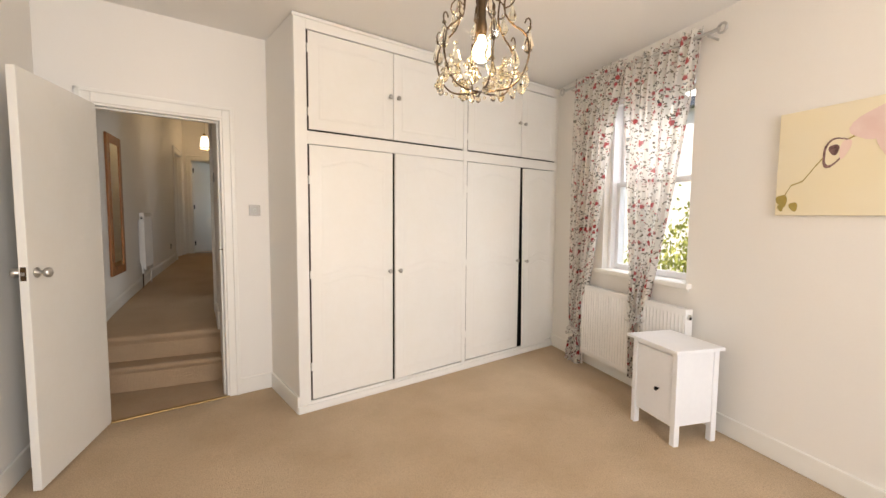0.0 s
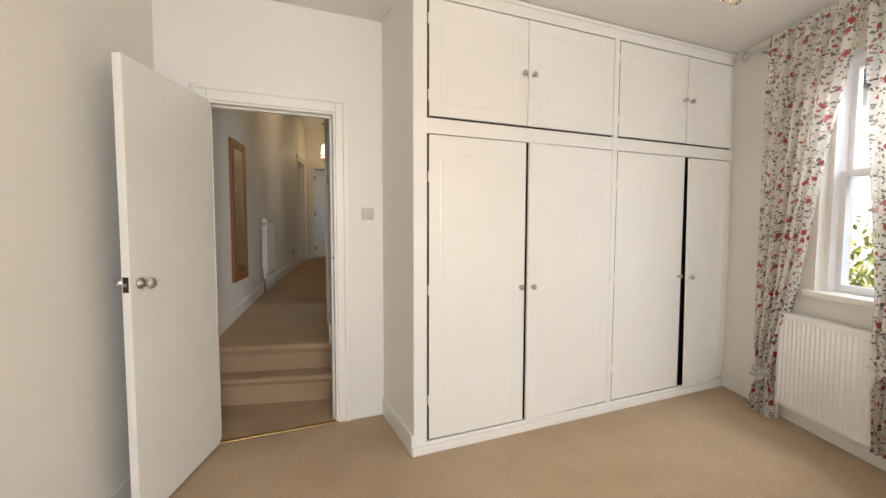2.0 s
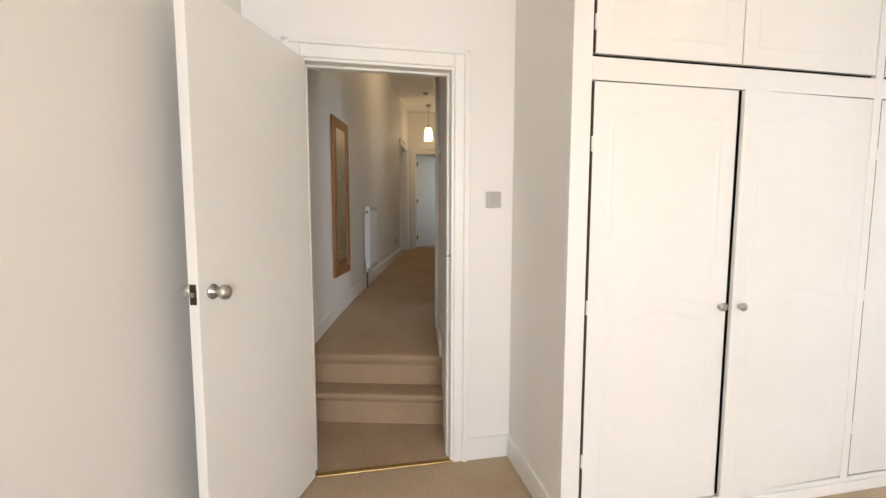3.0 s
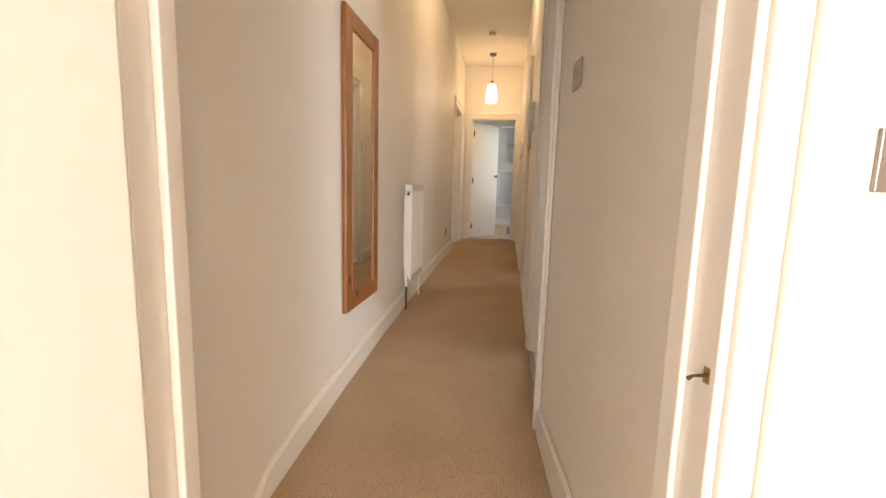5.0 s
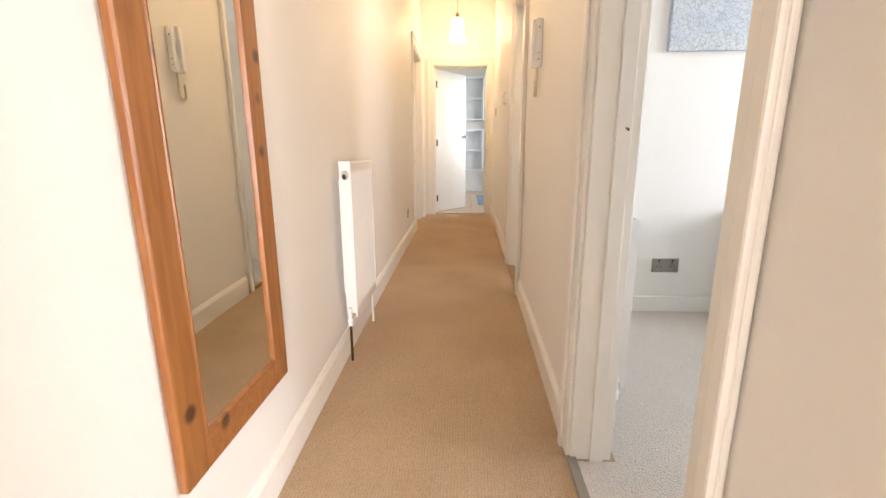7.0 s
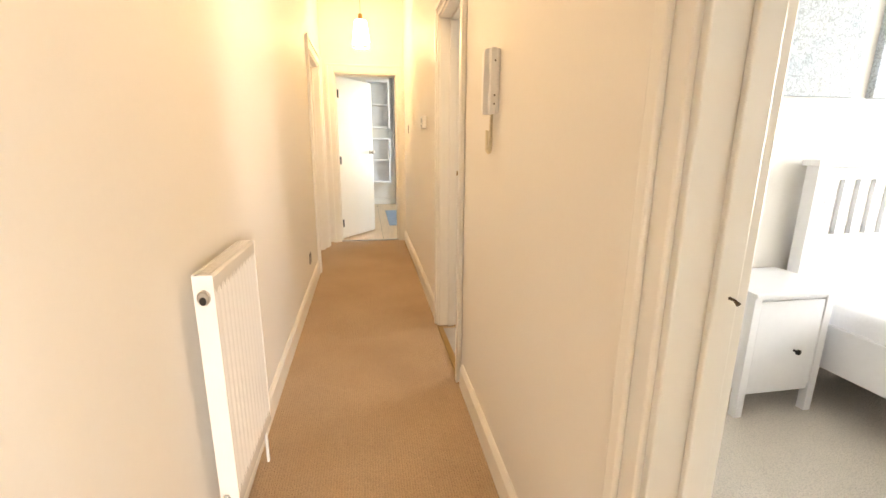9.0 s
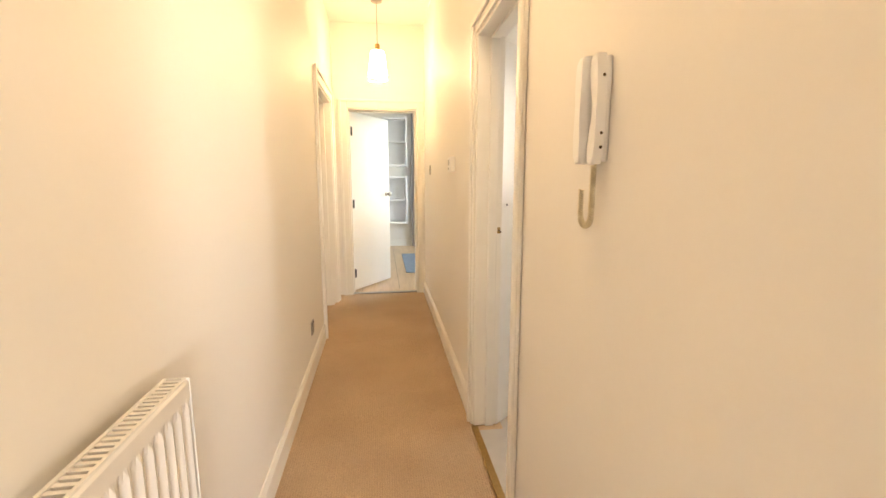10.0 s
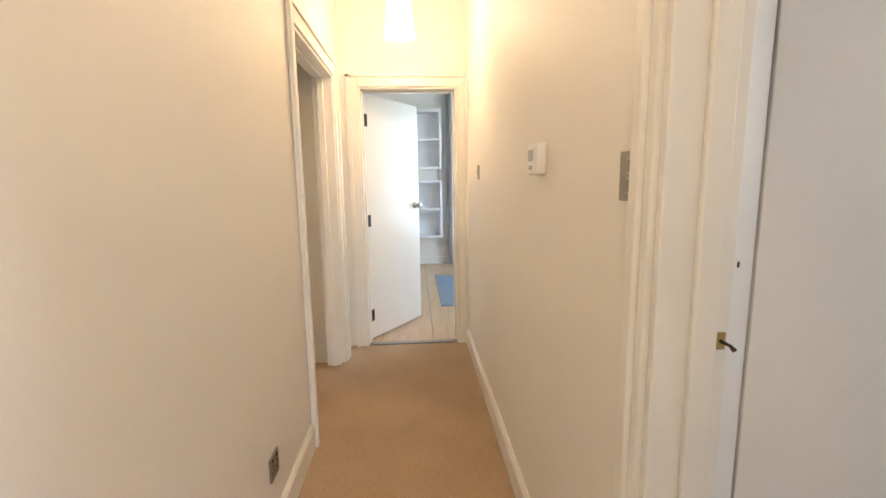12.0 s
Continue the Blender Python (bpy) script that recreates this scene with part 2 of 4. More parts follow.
# ---- mesh helpers ----
def box(bm, x0, y0, z0, x1, y1, z1, bevel=0.0, seg=2):
    vs = [bm.verts.new(p) for p in ((x0, y0, z0), (x1, y0, z0), (x1, y1, z0), (x0, y1, z0), (x0, y0, z1), (x1, y0, z1), (x1, y1, z1), (x0, y1, z1))]
    fs = [bm.faces.new([vs[i] for i in f]) for f in ((3, 2, 1, 0), (4, 5, 6, 7), (0, 1, 5, 4), (1, 2, 6, 5), (2, 3, 7, 6), (3, 0, 4, 7))]
    if bevel:
        es = {e for f in fs for e in f.edges}
        bmesh.ops.bevel(bm, geom=list(es), offset=bevel, segments=seg, affect="EDGES", profile=0.5)
    return bm


def boxes(*items, bevel=0.0):
    bm = bmesh.new()
    for b in items:
        box(bm, *b, bevel=bevel)
    return bm


def lathe(bm, profile, m=None, n=20):
    """Turns (radius, height) pairs about z."""
    m = m or Matrix()
    rings = []
    for r, h in profile:
        rings.append([bm.verts.new(m @ Vector((r * math.cos(2 * math.pi * k / n), r * math.sin(2 * math.pi * k / n), h))) for k in range(n)])
    for a, b in zip(rings, rings[1:]):
        for k in range(n):
            bm.faces.new((a[k], a[(k + 1) % n], b[(k + 1) % n], b[k]))
    bm.faces.new(rings[0][::-1])
    bm.faces.new(rings[-1])
    return bm


def tube(bm, pts, r, n=8):
    """A round rod along pts."""
    pts = [Vector(p) for p in pts]
    rings = []
    side = None
    for i, p in enumerate(pts):
        d = (pts[min(i + 1, len(pts) - 1)] - pts[max(i - 1, 0)]).normalized()
        if side is None:
            side = d.orthogonal().normalized()
        side = (side - d * side.dot(d)).normalized()
        up = d.cross(side)
        rr = r[i] if isinstance(r, (list, tuple)) else r
        rings.append([bm.verts.new(p + rr * (math.cos(2 * math.pi * k / n) * side + math.sin(2 * math.pi * k / n) * up)) for k in range(n)])
    for a, b in zip(rings, rings[1:]):
        for k in range(n):
            bm.faces.new((a[k], a[(k + 1) % n], b[(k + 1) % n], b[k]))
    bm.faces.new(rings[0][::-1])
    bm.faces.new(rings[-1])
    return bm


def ridge(bm, pts, w, h, closed=False):
    """A raised moulding along pts in the x-z plane, on the face y = its first y, standing h towards -y."""
    pts = [Vector(p) for p in pts]
    rows, c = [], len(pts)
    for i, p in enumerate(pts):
        a = pts[(i - 1) % c] if closed or i else p
        b = pts[(i + 1) % c] if closed or i < c - 1 else p
        d1, d2 = (p - a), (b - p)
        d = ((d1.normalized() if d1.length else Vector()) + (d2.normalized() if d2.length else Vector())).normalized()
        s = Vector((-d.z, 0, d.x)) * w / 2
        if closed and d1.length and d2.length:
            s /= max(0.5, math.cos(d1.angle(d2) / 2))
        rows.append([bm.verts.new(p + s), bm.verts.new(p + s * 0.4 + Vector((0, -h, 0))), bm.verts.new(p - s * 0.4 + Vector((0, -h, 0))), bm.verts.new(p - s)])
    for i in range(c if closed else c - 1):
        a, b = rows[i], rows[(i + 1) % c]
        for k in range(3):
            bm.faces.new((a[k], a[k + 1], b[k + 1], b[k]))
    return bm


def mesh(name, bm, material, smooth=False):
    bmesh.ops.recalc_face_normals(bm, faces=bm.faces[:])
    me = bpy.data.meshes.new(name)
    bm.to_mesh(me)
    bm.free()
    me.materials.append(material)
    if smooth:
        for p in me.polygons:
            p.use_smooth = True
    return me


def part(name, bm, material, parent, label="", smooth=False):
    ob = new(name, mesh(name, bm, material, smooth))
    ob.parent = parent
    return tagged(ob, label)


def thing(name, m, label, category, group="", kind=""):
    ob = new(name)
    ob.matrix_world = m
    return tagged(ob, label, category, group, kind)


def structure(name, bm, material, m=None, label="", category="", smooth=False):
    ob = new(name, mesh(name, bm, material, smooth))
    if m:
        ob.matrix_world = m
    return tagged(ob, label, category or name.split("_")[0], kind="structure")


def pierced(x0, x1, y0, y1, z0, z1, holes):
    """A wall along x with rectangular openings (xa, xb, za, zb)."""
    bm = bmesh.new()
    at = x0
    for xa, xb, za, zb in sorted(holes):
        if xa > at:
            box(bm, at, y0, z0, xa, y1, z1)
        if za > z0:
            box(bm, xa, y0, z0, xb, y1, za)
        if zb < z1:
            box(bm, xa, y0, zb, xb, y1, z1)
        at = xb
    box(bm, at, y0, z0, x1, y1, z1)
    return bm


def slab(pts, z0, z1):
    bm = bmesh.new()
    lo, hi = [bm.verts.new((x, y, z0)) for x, y in pts], [bm.verts.new((x, y, z1)) for x, y in pts]
    bm.faces.new(lo[::-1]), bm.faces.new(hi)
    for i in range(len(pts)):
        j = (i + 1) % len(pts)
        bm.faces.new((lo[i], lo[j], hi[j], hi[i]))
    return bm


def hall_z(y):
    """The old hall floor climbs gently away from the steps."""
    return float(np.interp(y, (4.3, 5.0, 5.6, 6.6, 7.6, 9.0, 10.3), (0.43, 0.495, 0.535, 0.585, 0.61, 0.645, 0.65)))


# ---- structure ----
DOORWALL = pose(-0.949, 3.575, 0, 0, 0, 14)          # x along the wall, y into it
RIGHT = pose(3.1, 3.9, 0, 0, 0, 84.29)               # x along the window wall, y into the room
CEILING, HALL_TOP = 2.84, 3.36
HL, HR = -1.235, -0.33                               # hall walls

structure("floor", slab([(-1.32, -2.4), (2.6, -2.4), (3.2, 4.6), (-0.15, 3.84), (-0.949, 3.59), (-1.32, 3.5)], -0.1, 0), BEIGE, label="worn beige plush carpet with faint stains")
structure("ceiling", slab([(-1.4, -2.5), (2.75, -2.5), (3.45, 4.75), (-0.2, 3.86), (-1.4, 3.56)], CEILING, CEILING + 0.1), CEIL, label="plain white painted bedroom ceiling")
structure("wall_west", boxes((-1.35, -2.4, 0, -1.2, 3.53, CEILING + .05)), PAINT, label="plain cream painted bedroom wall")
# the opening is invented, only to go with the added back fill
structure("wall_south", pierced(-1.35, 3.0, -2.5, -2.3, 0, CEILING + .05, [(0.15, 1.85, 0.95, 2.45)]), PAINT, label="plain cream painted wall, unseen, with an opening added for the fill lamp")
structure("wall_north", pierced(-0.3, 4.5, 0, 0.12, -0.05, HALL_TOP + .05, [(0, 0.785, -0.05, 2.18)]), PAINT, DOORWALL, "cream painted wall round the bedroom doorway")
structure("wall_east", pierced(-6.3, 1.0, -0.25, 0, 0, CEILING + .05, [(-1.74, -0.80, 0.97, 2.5)]), PAINT, RIGHT, "cream painted wall with a sash window")
structure("baseboard", boxes((-1.2, -2.3, 0, -1.182, 3.5, 0.13), bevel=0.006), GLOSS, label="cream gloss skirting board along the wall")
structure("baseboard", boxes((-6.1, 0, 0, 0.02, 0.018, 0.13), bevel=0.006), GLOSS, RIGHT, "cream gloss skirting board under the window")
structure("baseboard", boxes((0.862, -0.018, 0, 1.115, 0, 0.13), bevel=0.006), GLOSS, DOORWALL, "short cream gloss skirting board beside the doorway")


def architrave(name, m, w, top, width=0.075, sill=0.0, depth=0.12, front=True, sill2=None):
    """Moulded frame round a doorway that spans x 0..w in m, wall face at y = 0."""
    bm = bmesh.new()
    r = sill if sill2 is None else sill2
    for x0, x1, z0, z1 in ((-width, 0.004, sill, top + width), (w - 0.004, w + width, r, top + width), (0.004, w - 0.004, top - 0.004, top + width)):
        box(bm, x0, -0.016, z0, x1, -0.001, z1, bevel=0.005)
    for x0, x1, z0, z1 in ((-width, -width + 0.024, sill, top + width + 0.008), (w + width - 0.024, w + width, r, top + width + 0.008), (-width, w + width, top + width - 0.016, top + width + 0.008)):
        box(bm, x0 - 0.004, -0.028, z0, x1 + 0.004, -0.014, z1, bevel=0.005)
    ob = structure(name, bm, GLOSS, m, "cream gloss moulded door frame", "door frame")
    bm = bmesh.new()
    for x0, x1, z0, z1 in ((-0.002, 0.018, sill, top), (w - 0.018, w + 0.002, r, top), (0.018, w - 0.018, top - 0.018, top + 0.002)):
        box(bm, x0, -0.004, z0, x1, depth + 0.004, z1, bevel=0.003)
    for x0, x1, z0, z1 in ((0.018, 0.030, sill, top), (w - 0.030, w - 0.018, r, top), (0.030, w - 0.030, top - 0.030, top - 0.018)):
        box(bm, x0, depth * 0.45, z0, x1, depth * 0.8, z1, bevel=0.003)
    part("door_lining", bm, GLOSS, ob)
    return ob


def strike(parent, x, y, z, side=-1, k=1.0):
    """Latch keep with a small pin on a door lining."""
    part("latch_keep", boxes((x, y - 0.006 * k, z - 0.012 * k, x + 0.003, y + 0.006 * k, z + 0.012 * k)), BRASS, parent, "small brass latch keep")
    bm = bmesh.new()
    tube(bm, [(x, y, z), (x + side * 0.02 * k, y, z), (x + side * 0.028 * k, y, z - 0.004)], [0.003 * k, 0.0022 * k, 0.0035 * k], 8)
    part("latch_pin", bm, BRONZE, parent)


arch1 = architrave("door_frame_1", DOORWALL, 0.785, 2.18)
strike(arch1, 0.766, 0.014, 1.178)
bm = boxes((-0.01, -0.012, 0, 0.795, 0.022, 0.008), bevel=0.003)
structure("threshold_strip", bm, BRASS, DOORWALL, "worn metal carpet strip across the doorway", "threshold")

# hall
structure("wall_hall_west", pierced(3.3, 10.35, 0.0, 0.12, -0.05, HALL_TOP + .05, [(9.0, 9.93, 0.6, 2.575)]), PAINT, pose(HL, 0, 0, 0, 0, 90), "cream painted hall wall")
structure("wall_hall_east", pierced(4.80, 10.35, -0.12, 0, -0.05, HALL_TOP + .05, [(4.87, 5.55, 0.44, 2.47), (7.0, 7.66, 0.56, 2.5)]), PAINT, pose(HR, 0, 0, 0, 0, 90), "cream painted hall wall with two doorways")
structure("wall_hall_near", slab([(HR, 4.80), (-0.232, 3.86), (0.0, 3.92), (-0.2, 4.80)], -0.05, HALL_TOP + .05), PAINT, None, "cream painted hall wall beside the bedroom doorway")
structure("wall_hall_north", pierced(-1.3, 0.0, 10.2, 10.32, -0.05, HALL_TOP + .05, [(-1.11, -0.40, 0.6, 2.56)]), PAINT, None, "cream painted wall above the end doorway")
structure("ceiling", boxes((-1.36, 3.45, HALL_TOP, -0.2, 10.32, HALL_TOP + 0.1)), CEIL, label="plain white hall ceiling")
bm = bmesh.new()
ys = [4.35 + 0.205 * k for k in range(30)]
xs = (HL - .02, HR + .14)
prof = [(4.182, 0.0), (4.18, 0.05), (4.176, 0.15), (4.152, 0.178), (4.15, 0.193), (4.16, 0.207), (4.185, 0.212), (4.332, 0.212), (4.33, 0.35), (4.302, 0.39), (4.3, 0.408), (4.31, 0.424), (4.335, 0.431)] + [(y, hall_z(y)) for y in ys[1:]]
prof = [(3.5, -0.001), (4.12, 0.0)] + prof
cols = [[bm.verts.new((x, y, z)) for y, z in prof] for x in (xs[0], -0.8, xs[1])]
for a, b in zip(cols, cols[1:]):
    for k in range(len(prof) - 1):
        bm.faces.new((a[k], b[k], b[k + 1], a[k + 1]))
hall_floor = structure("floor_hall", bm, BROWN, None, "brown ribbed hall carpet over two steps, worn and stained", "floor")
fl = hall_floor.modifiers.new("thickness", "SOLIDIFY")
fl.thickness, fl.offset = 0.02, -1


def skirting(x0, x1, y0, y1):
    """A skirting board that follows the hall floor."""
    bm = bmesh.new()
    n = max(2, int((y1 - y0) / 0.25))
    rows = []
    for k in range(n + 1):
        y = y0 + (y1 - y0) * k / n
        z = hall_z(y) - 0.005
        inner = x1 if abs(x1) < abs(x0) else x0
        xi, xo = x0, x1
        rows.append([bm.verts.new(p) for p in ((xo, y, z), (xi, y, z), (xi, y, z + 0.105), (xi + (xo - xi) * 0.6, y, z + 0.125), (xo, y, z + 0.125))])
    for a, b in zip(rows, rows[1:]):
        for k in range(5):
            bm.faces.new((a[k], a[(k + 1) % 5], b[(k + 1) % 5], b[k]))
    bm.faces.new(rows[0]), bm.faces.new(rows[-1][::-1])
    return structure("baseboard", bm, GLOSS, None, "cream gloss hall skirting board")


skirting(HL + 0.016, HL - 0.002, 4.56, 8.92)
# the board sweeps down beside the two steps
bm = bmesh.new()
low = [(3.72, 0.0), (4.0, 0.0), (4.17, 0.1), (4.3, 0.3), (4.42, 0.425), (4.56, hall_z(4.56) - 0.005)]
high = [(3.72, 0.13), (3.95, 0.14), (4.07, 0.22), (4.18, 0.4), (4.32, 0.53), (4.56, hall_z(4.56) + 0.12)]
rows = [[bm.verts.new(p) for p in ((HL - 0.002, ya, za), (HL + 0.016, ya, za), (HL + 0.016, yb, zb - 0.012), (HL + 0.006, yb, zb), (HL - 0.002, yb, zb))] for (ya, za), (yb, zb) in zip(low, high)]
for a, b in zip(rows, rows[1:]):
    for k in range(5):
        bm.faces.new((a[k], a[(k + 1) % 5], b[(k + 1) % 5], b[k]))
bm.faces.new(rows[0]), bm.faces.new(rows[-1][::-1])
structure("baseboard", bm, GLOSS, None, "cream gloss skirting sweeping down beside the hall steps")
skirting(HR - 0.018, HR + 0.002, 5.6, 6.92)
skirting(HR - 0.018, HR + 0.002, 7.70, 10.2)
bm = boxes((0.0, -0.018, 0.42, 0.49, 0.0, 0.58), bevel=0.006)
structure("baseboard", bm, GLOSS, pose(HR, 4.79, 0, 0, 0, -84), "short cream gloss hall skirting board")
EAST_HALL, WEST_HALL = pose(HR, 5.55, 0, 0, 0, -90), pose(HL, 9.0, 0, 0, 0, 90)
arch2 = architrave("door_frame_2", EAST_HALL, 0.68, 2.47, width=0.065, sill=hall_z(5.52), sill2=hall_z(4.87))
strike(arch2, 0.019, 0.08, 1.56, 1)
arch3 = architrave("door_frame_3", pose(HR, 7.66, 0, 0, 0, -90), 0.66, 2.5, width=0.045, sill=hall_z(7.66), sill2=hall_z(7.0))
strike(arch3, 0.019, 0.108, 1.613, 1, 1.2)
arch4 = architrave("door_frame_4", WEST_HALL, 0.93, 2.575, sill=0.6)
arch5 = architrave("door_frame_5", pose(-1.11, 10.2, 0), 0.71, 2.56, sill=0.6)
structure("threshold_strip", boxes((-1.11, 10.2, 0.638, -0.4, 10.25, 0.66), bevel=0.003), STEEL, None, "steel carpet strip at the end doorway", "threshold")
structure("threshold_strip", boxes((-0.345, 4.88, 0.46, -0.315, 5.54, 0.54), bevel=0.003), STEEL, None, "steel carpet strip at the second bedroom", "threshold")
structure("threshold_strip", boxes((-0.345, 7.02, 0.56, -0.312, 7.64, 0.616), bevel=0.003), BRASS, None, "worn metal strip at the bathroom doorway", "threshold")

# second bedroom
structure("floor_second_bedroom", boxes((-0.33, 4.7, 0.4, 3.5, 6.92, 0.53)), PALE, None, "pale cream carpet", "floor")
structure("wall_bed_north", boxes((-0.21, 6.9, 0.4, 3.6, 6.96, HALL_TOP)), PAINT, None, "white painted bedroom wall")
structure("wall_bed_south", boxes((-0.21, 4.62, 0.4, 3.6, 4.77, HALL_TOP)), PAINT, None, "white painted bedroom wall")
structure("wall_bed_east", pierced(4.7, 7.0, -3.62, -3.42, 0.4, HALL_TOP, [(4.95, 6.25, 1.2, 2.7)]), PAINT, pose(0, 0, 0, 0, 0, 90), "white painted wall with a window opening")
structure("ceiling", boxes((-0.25, 4.6, HALL_TOP, 3.65, 7.0, HALL_TOP + 0.1)), CEIL, label="white ceiling of the second bedroom")
structure("baseboard", boxes((-0.19, 6.882, 0.5, 3.42, 6.9, 0.625), bevel=0.005), GLOSS, None, "white skirting board")

# bathroom
structure("floor_bathroom", boxes((-0.33, 6.96, 0.45, 1.7, 8.9, 0.61)), TILE, None, "pale glossy tiled floor", "floor")
structure("wall_bath_north", boxes((-0.21, 8.8, 0.4, 1.7, 8.9, HALL_TOP)), PAINT, None, "white bathroom wall")
structure("wall_bath_east", pierced(6.962, 8.9, -1.72, -1.6, 0.4, HALL_TOP, [(7.6, 8.2, 1.75, 2.65)]), PAINT, pose(0, 0, 0, 0, 0, 90), "white bathroom wall with a small window opening")
structure("ceiling", boxes((-0.25, 6.9, HALL_TOP, 1.75, 8.95, HALL_TOP + 0.1)), CEIL, label="white bathroom ceiling")

# lobby beside the hall
structure("floor_lobby", boxes((-2.1, 8.8, 0.5, HL + 0.02, 10.3, 0.625)), BROWN, None, "brown ribbed carpet", "floor")
structure("wall_lobby", boxes((-1.85, 8.7, 0.5, -1.72, 10.4, HALL_TOP), (-2.1, 8.7, 0.5, HL - .12, 8.8, HALL_TOP), (-2.1, 9.985, 0.5, HL - .12, 10.1, HALL_TOP)), PAINT, None, "cream painted lobby walls")
structure("ceiling", boxes((-2.6, 8.7, HALL_TOP, HL - .12, 10.35, HALL_TOP + .1)), CEIL, label="white lobby ceiling")
structure("baseboard", boxes((-2.1, 9.967, 0.6, HL - .12, 9.985, 0.75), bevel=0.005), GLOSS, None, "cream skirting board in the lobby")

# living room beyond the end door
structure("floor_living_room", boxes((-2.7, 10.25, 0.55, 1.5, 13.8, 0.65)), LAMINATE, None, "light oak laminate floor", "floor")
structure("wall_living_north", boxes((-2.7, 13.6, 0.5, 1.6, 13.75, HALL_TOP)), PAINT, None, "white painted living room wall")
structure("wall_living_west", boxes((-2.8, 10.3, 0.5, -2.65, 13.7, HALL_TOP)), PAINT, None, "white painted living room wall")
structure("wall_living_east", pierced(10.2, 13.7, -1.6, -1.45, 0.5, HALL_TOP, [(11.2, 12.8, 1.2, 2.8)]), PAINT, pose(0, 0, 0, 0, 0, 90), "white painted wall with a window opening")
structure("wall_living_south", boxes((-2.7, 10.2, 0.5, -1.3, 10.32, HALL_TOP), (0.0, 10.2, 0.5, 1.6, 10.32, HALL_TOP)), PAINT, None, "white painted living room wall")
structure("ceiling", boxes((-2.75, 10.3, HALL_TOP, 1.6, 13.7, HALL_TOP + .1)), CEIL, label="white living room ceiling")
structure("baseboard", boxes((-2.65, 13.582, 0.64, 1.45, 13.6, 0.76), bevel=0.005), GLOSS, None, "white living room skirting board")


# ---- kinds of things ----
def knob(parent, m, material=CHROME, r=0.027, name="knob"):
    """A round door knob whose axis is m's z."""
    bm = lathe(bmesh.new(), [(0.001, 0), (r, 0.0), (r, 0.006), (r * 0.45, 0.009), (r * 0.4, 0.028), (r * 0.8, 0.036), (r, 0.048), (r * 0.9, 0.06), (r * 0.5, 0.067), (0.001, 0.068)], m)
    return part(name, bm, material, parent, smooth=True)


def door_leaf(name, m, w, z0, z1, label, knob_z, knuckles=()):
    """A flush door hinged at m's origin; the leaf runs along x, thickness 0..0.04 in y."""
    d = thing(name, m, label, "door")
    leaf = part("leaf", boxes((0, 0, z0, w, 0.04, z1), bevel=0.003), GLOSS, d)
    for s, y in ((1, 0.04), (-1, 0.0)):
        knob(d, pose(w - 0.065, y, knob_z, -90 * s))
    part("latch_plate", boxes((w - 0.001, 0.008, knob_z - 0.035, w + 0.003, 0.032, knob_z + 0.035)), BRONZE, d, "dark brass latch plate")
    part("latch_bolt", boxes((w, 0.013, knob_z - 0.008, w + 0.012, 0.027, knob_z + 0.008), bevel=0.002), STEEL, d)
    for z in knuckles:
        bm = tube(bmesh.new(), [(-0.006, -0.004, z - 0.045), (-0.006, -0.004, z + 0.045)], 0.008)
        box(bm, -0.006, -0.003, z - 0.045, 0.03, 0.0, z + 0.045)
        part("hinge", bm, BLACK, d, "dark metal hinge")
    return d


def arc_panel(x0, x1, z0, z1, arch_top=0.0, arch_bottom=0.0, y=0.0):
    """Outline of a panel whose top or bottom edge rises in a shallow ogee."""
    pts = []
    n = 14
    for k in range(n + 1):
        f = k / n
        pts.append((x0 + (x1 - x0) * f, y, z0 + arch_bottom * math.sin(math.pi * f) ** 2))
    for k in range(n + 1):
        f = 1 - k / n
        pts.append((x0 + (x1 - x0) * f, y, z1 - arch_top * (1 - math.sin(math.pi * f) ** 2)))
    return pts


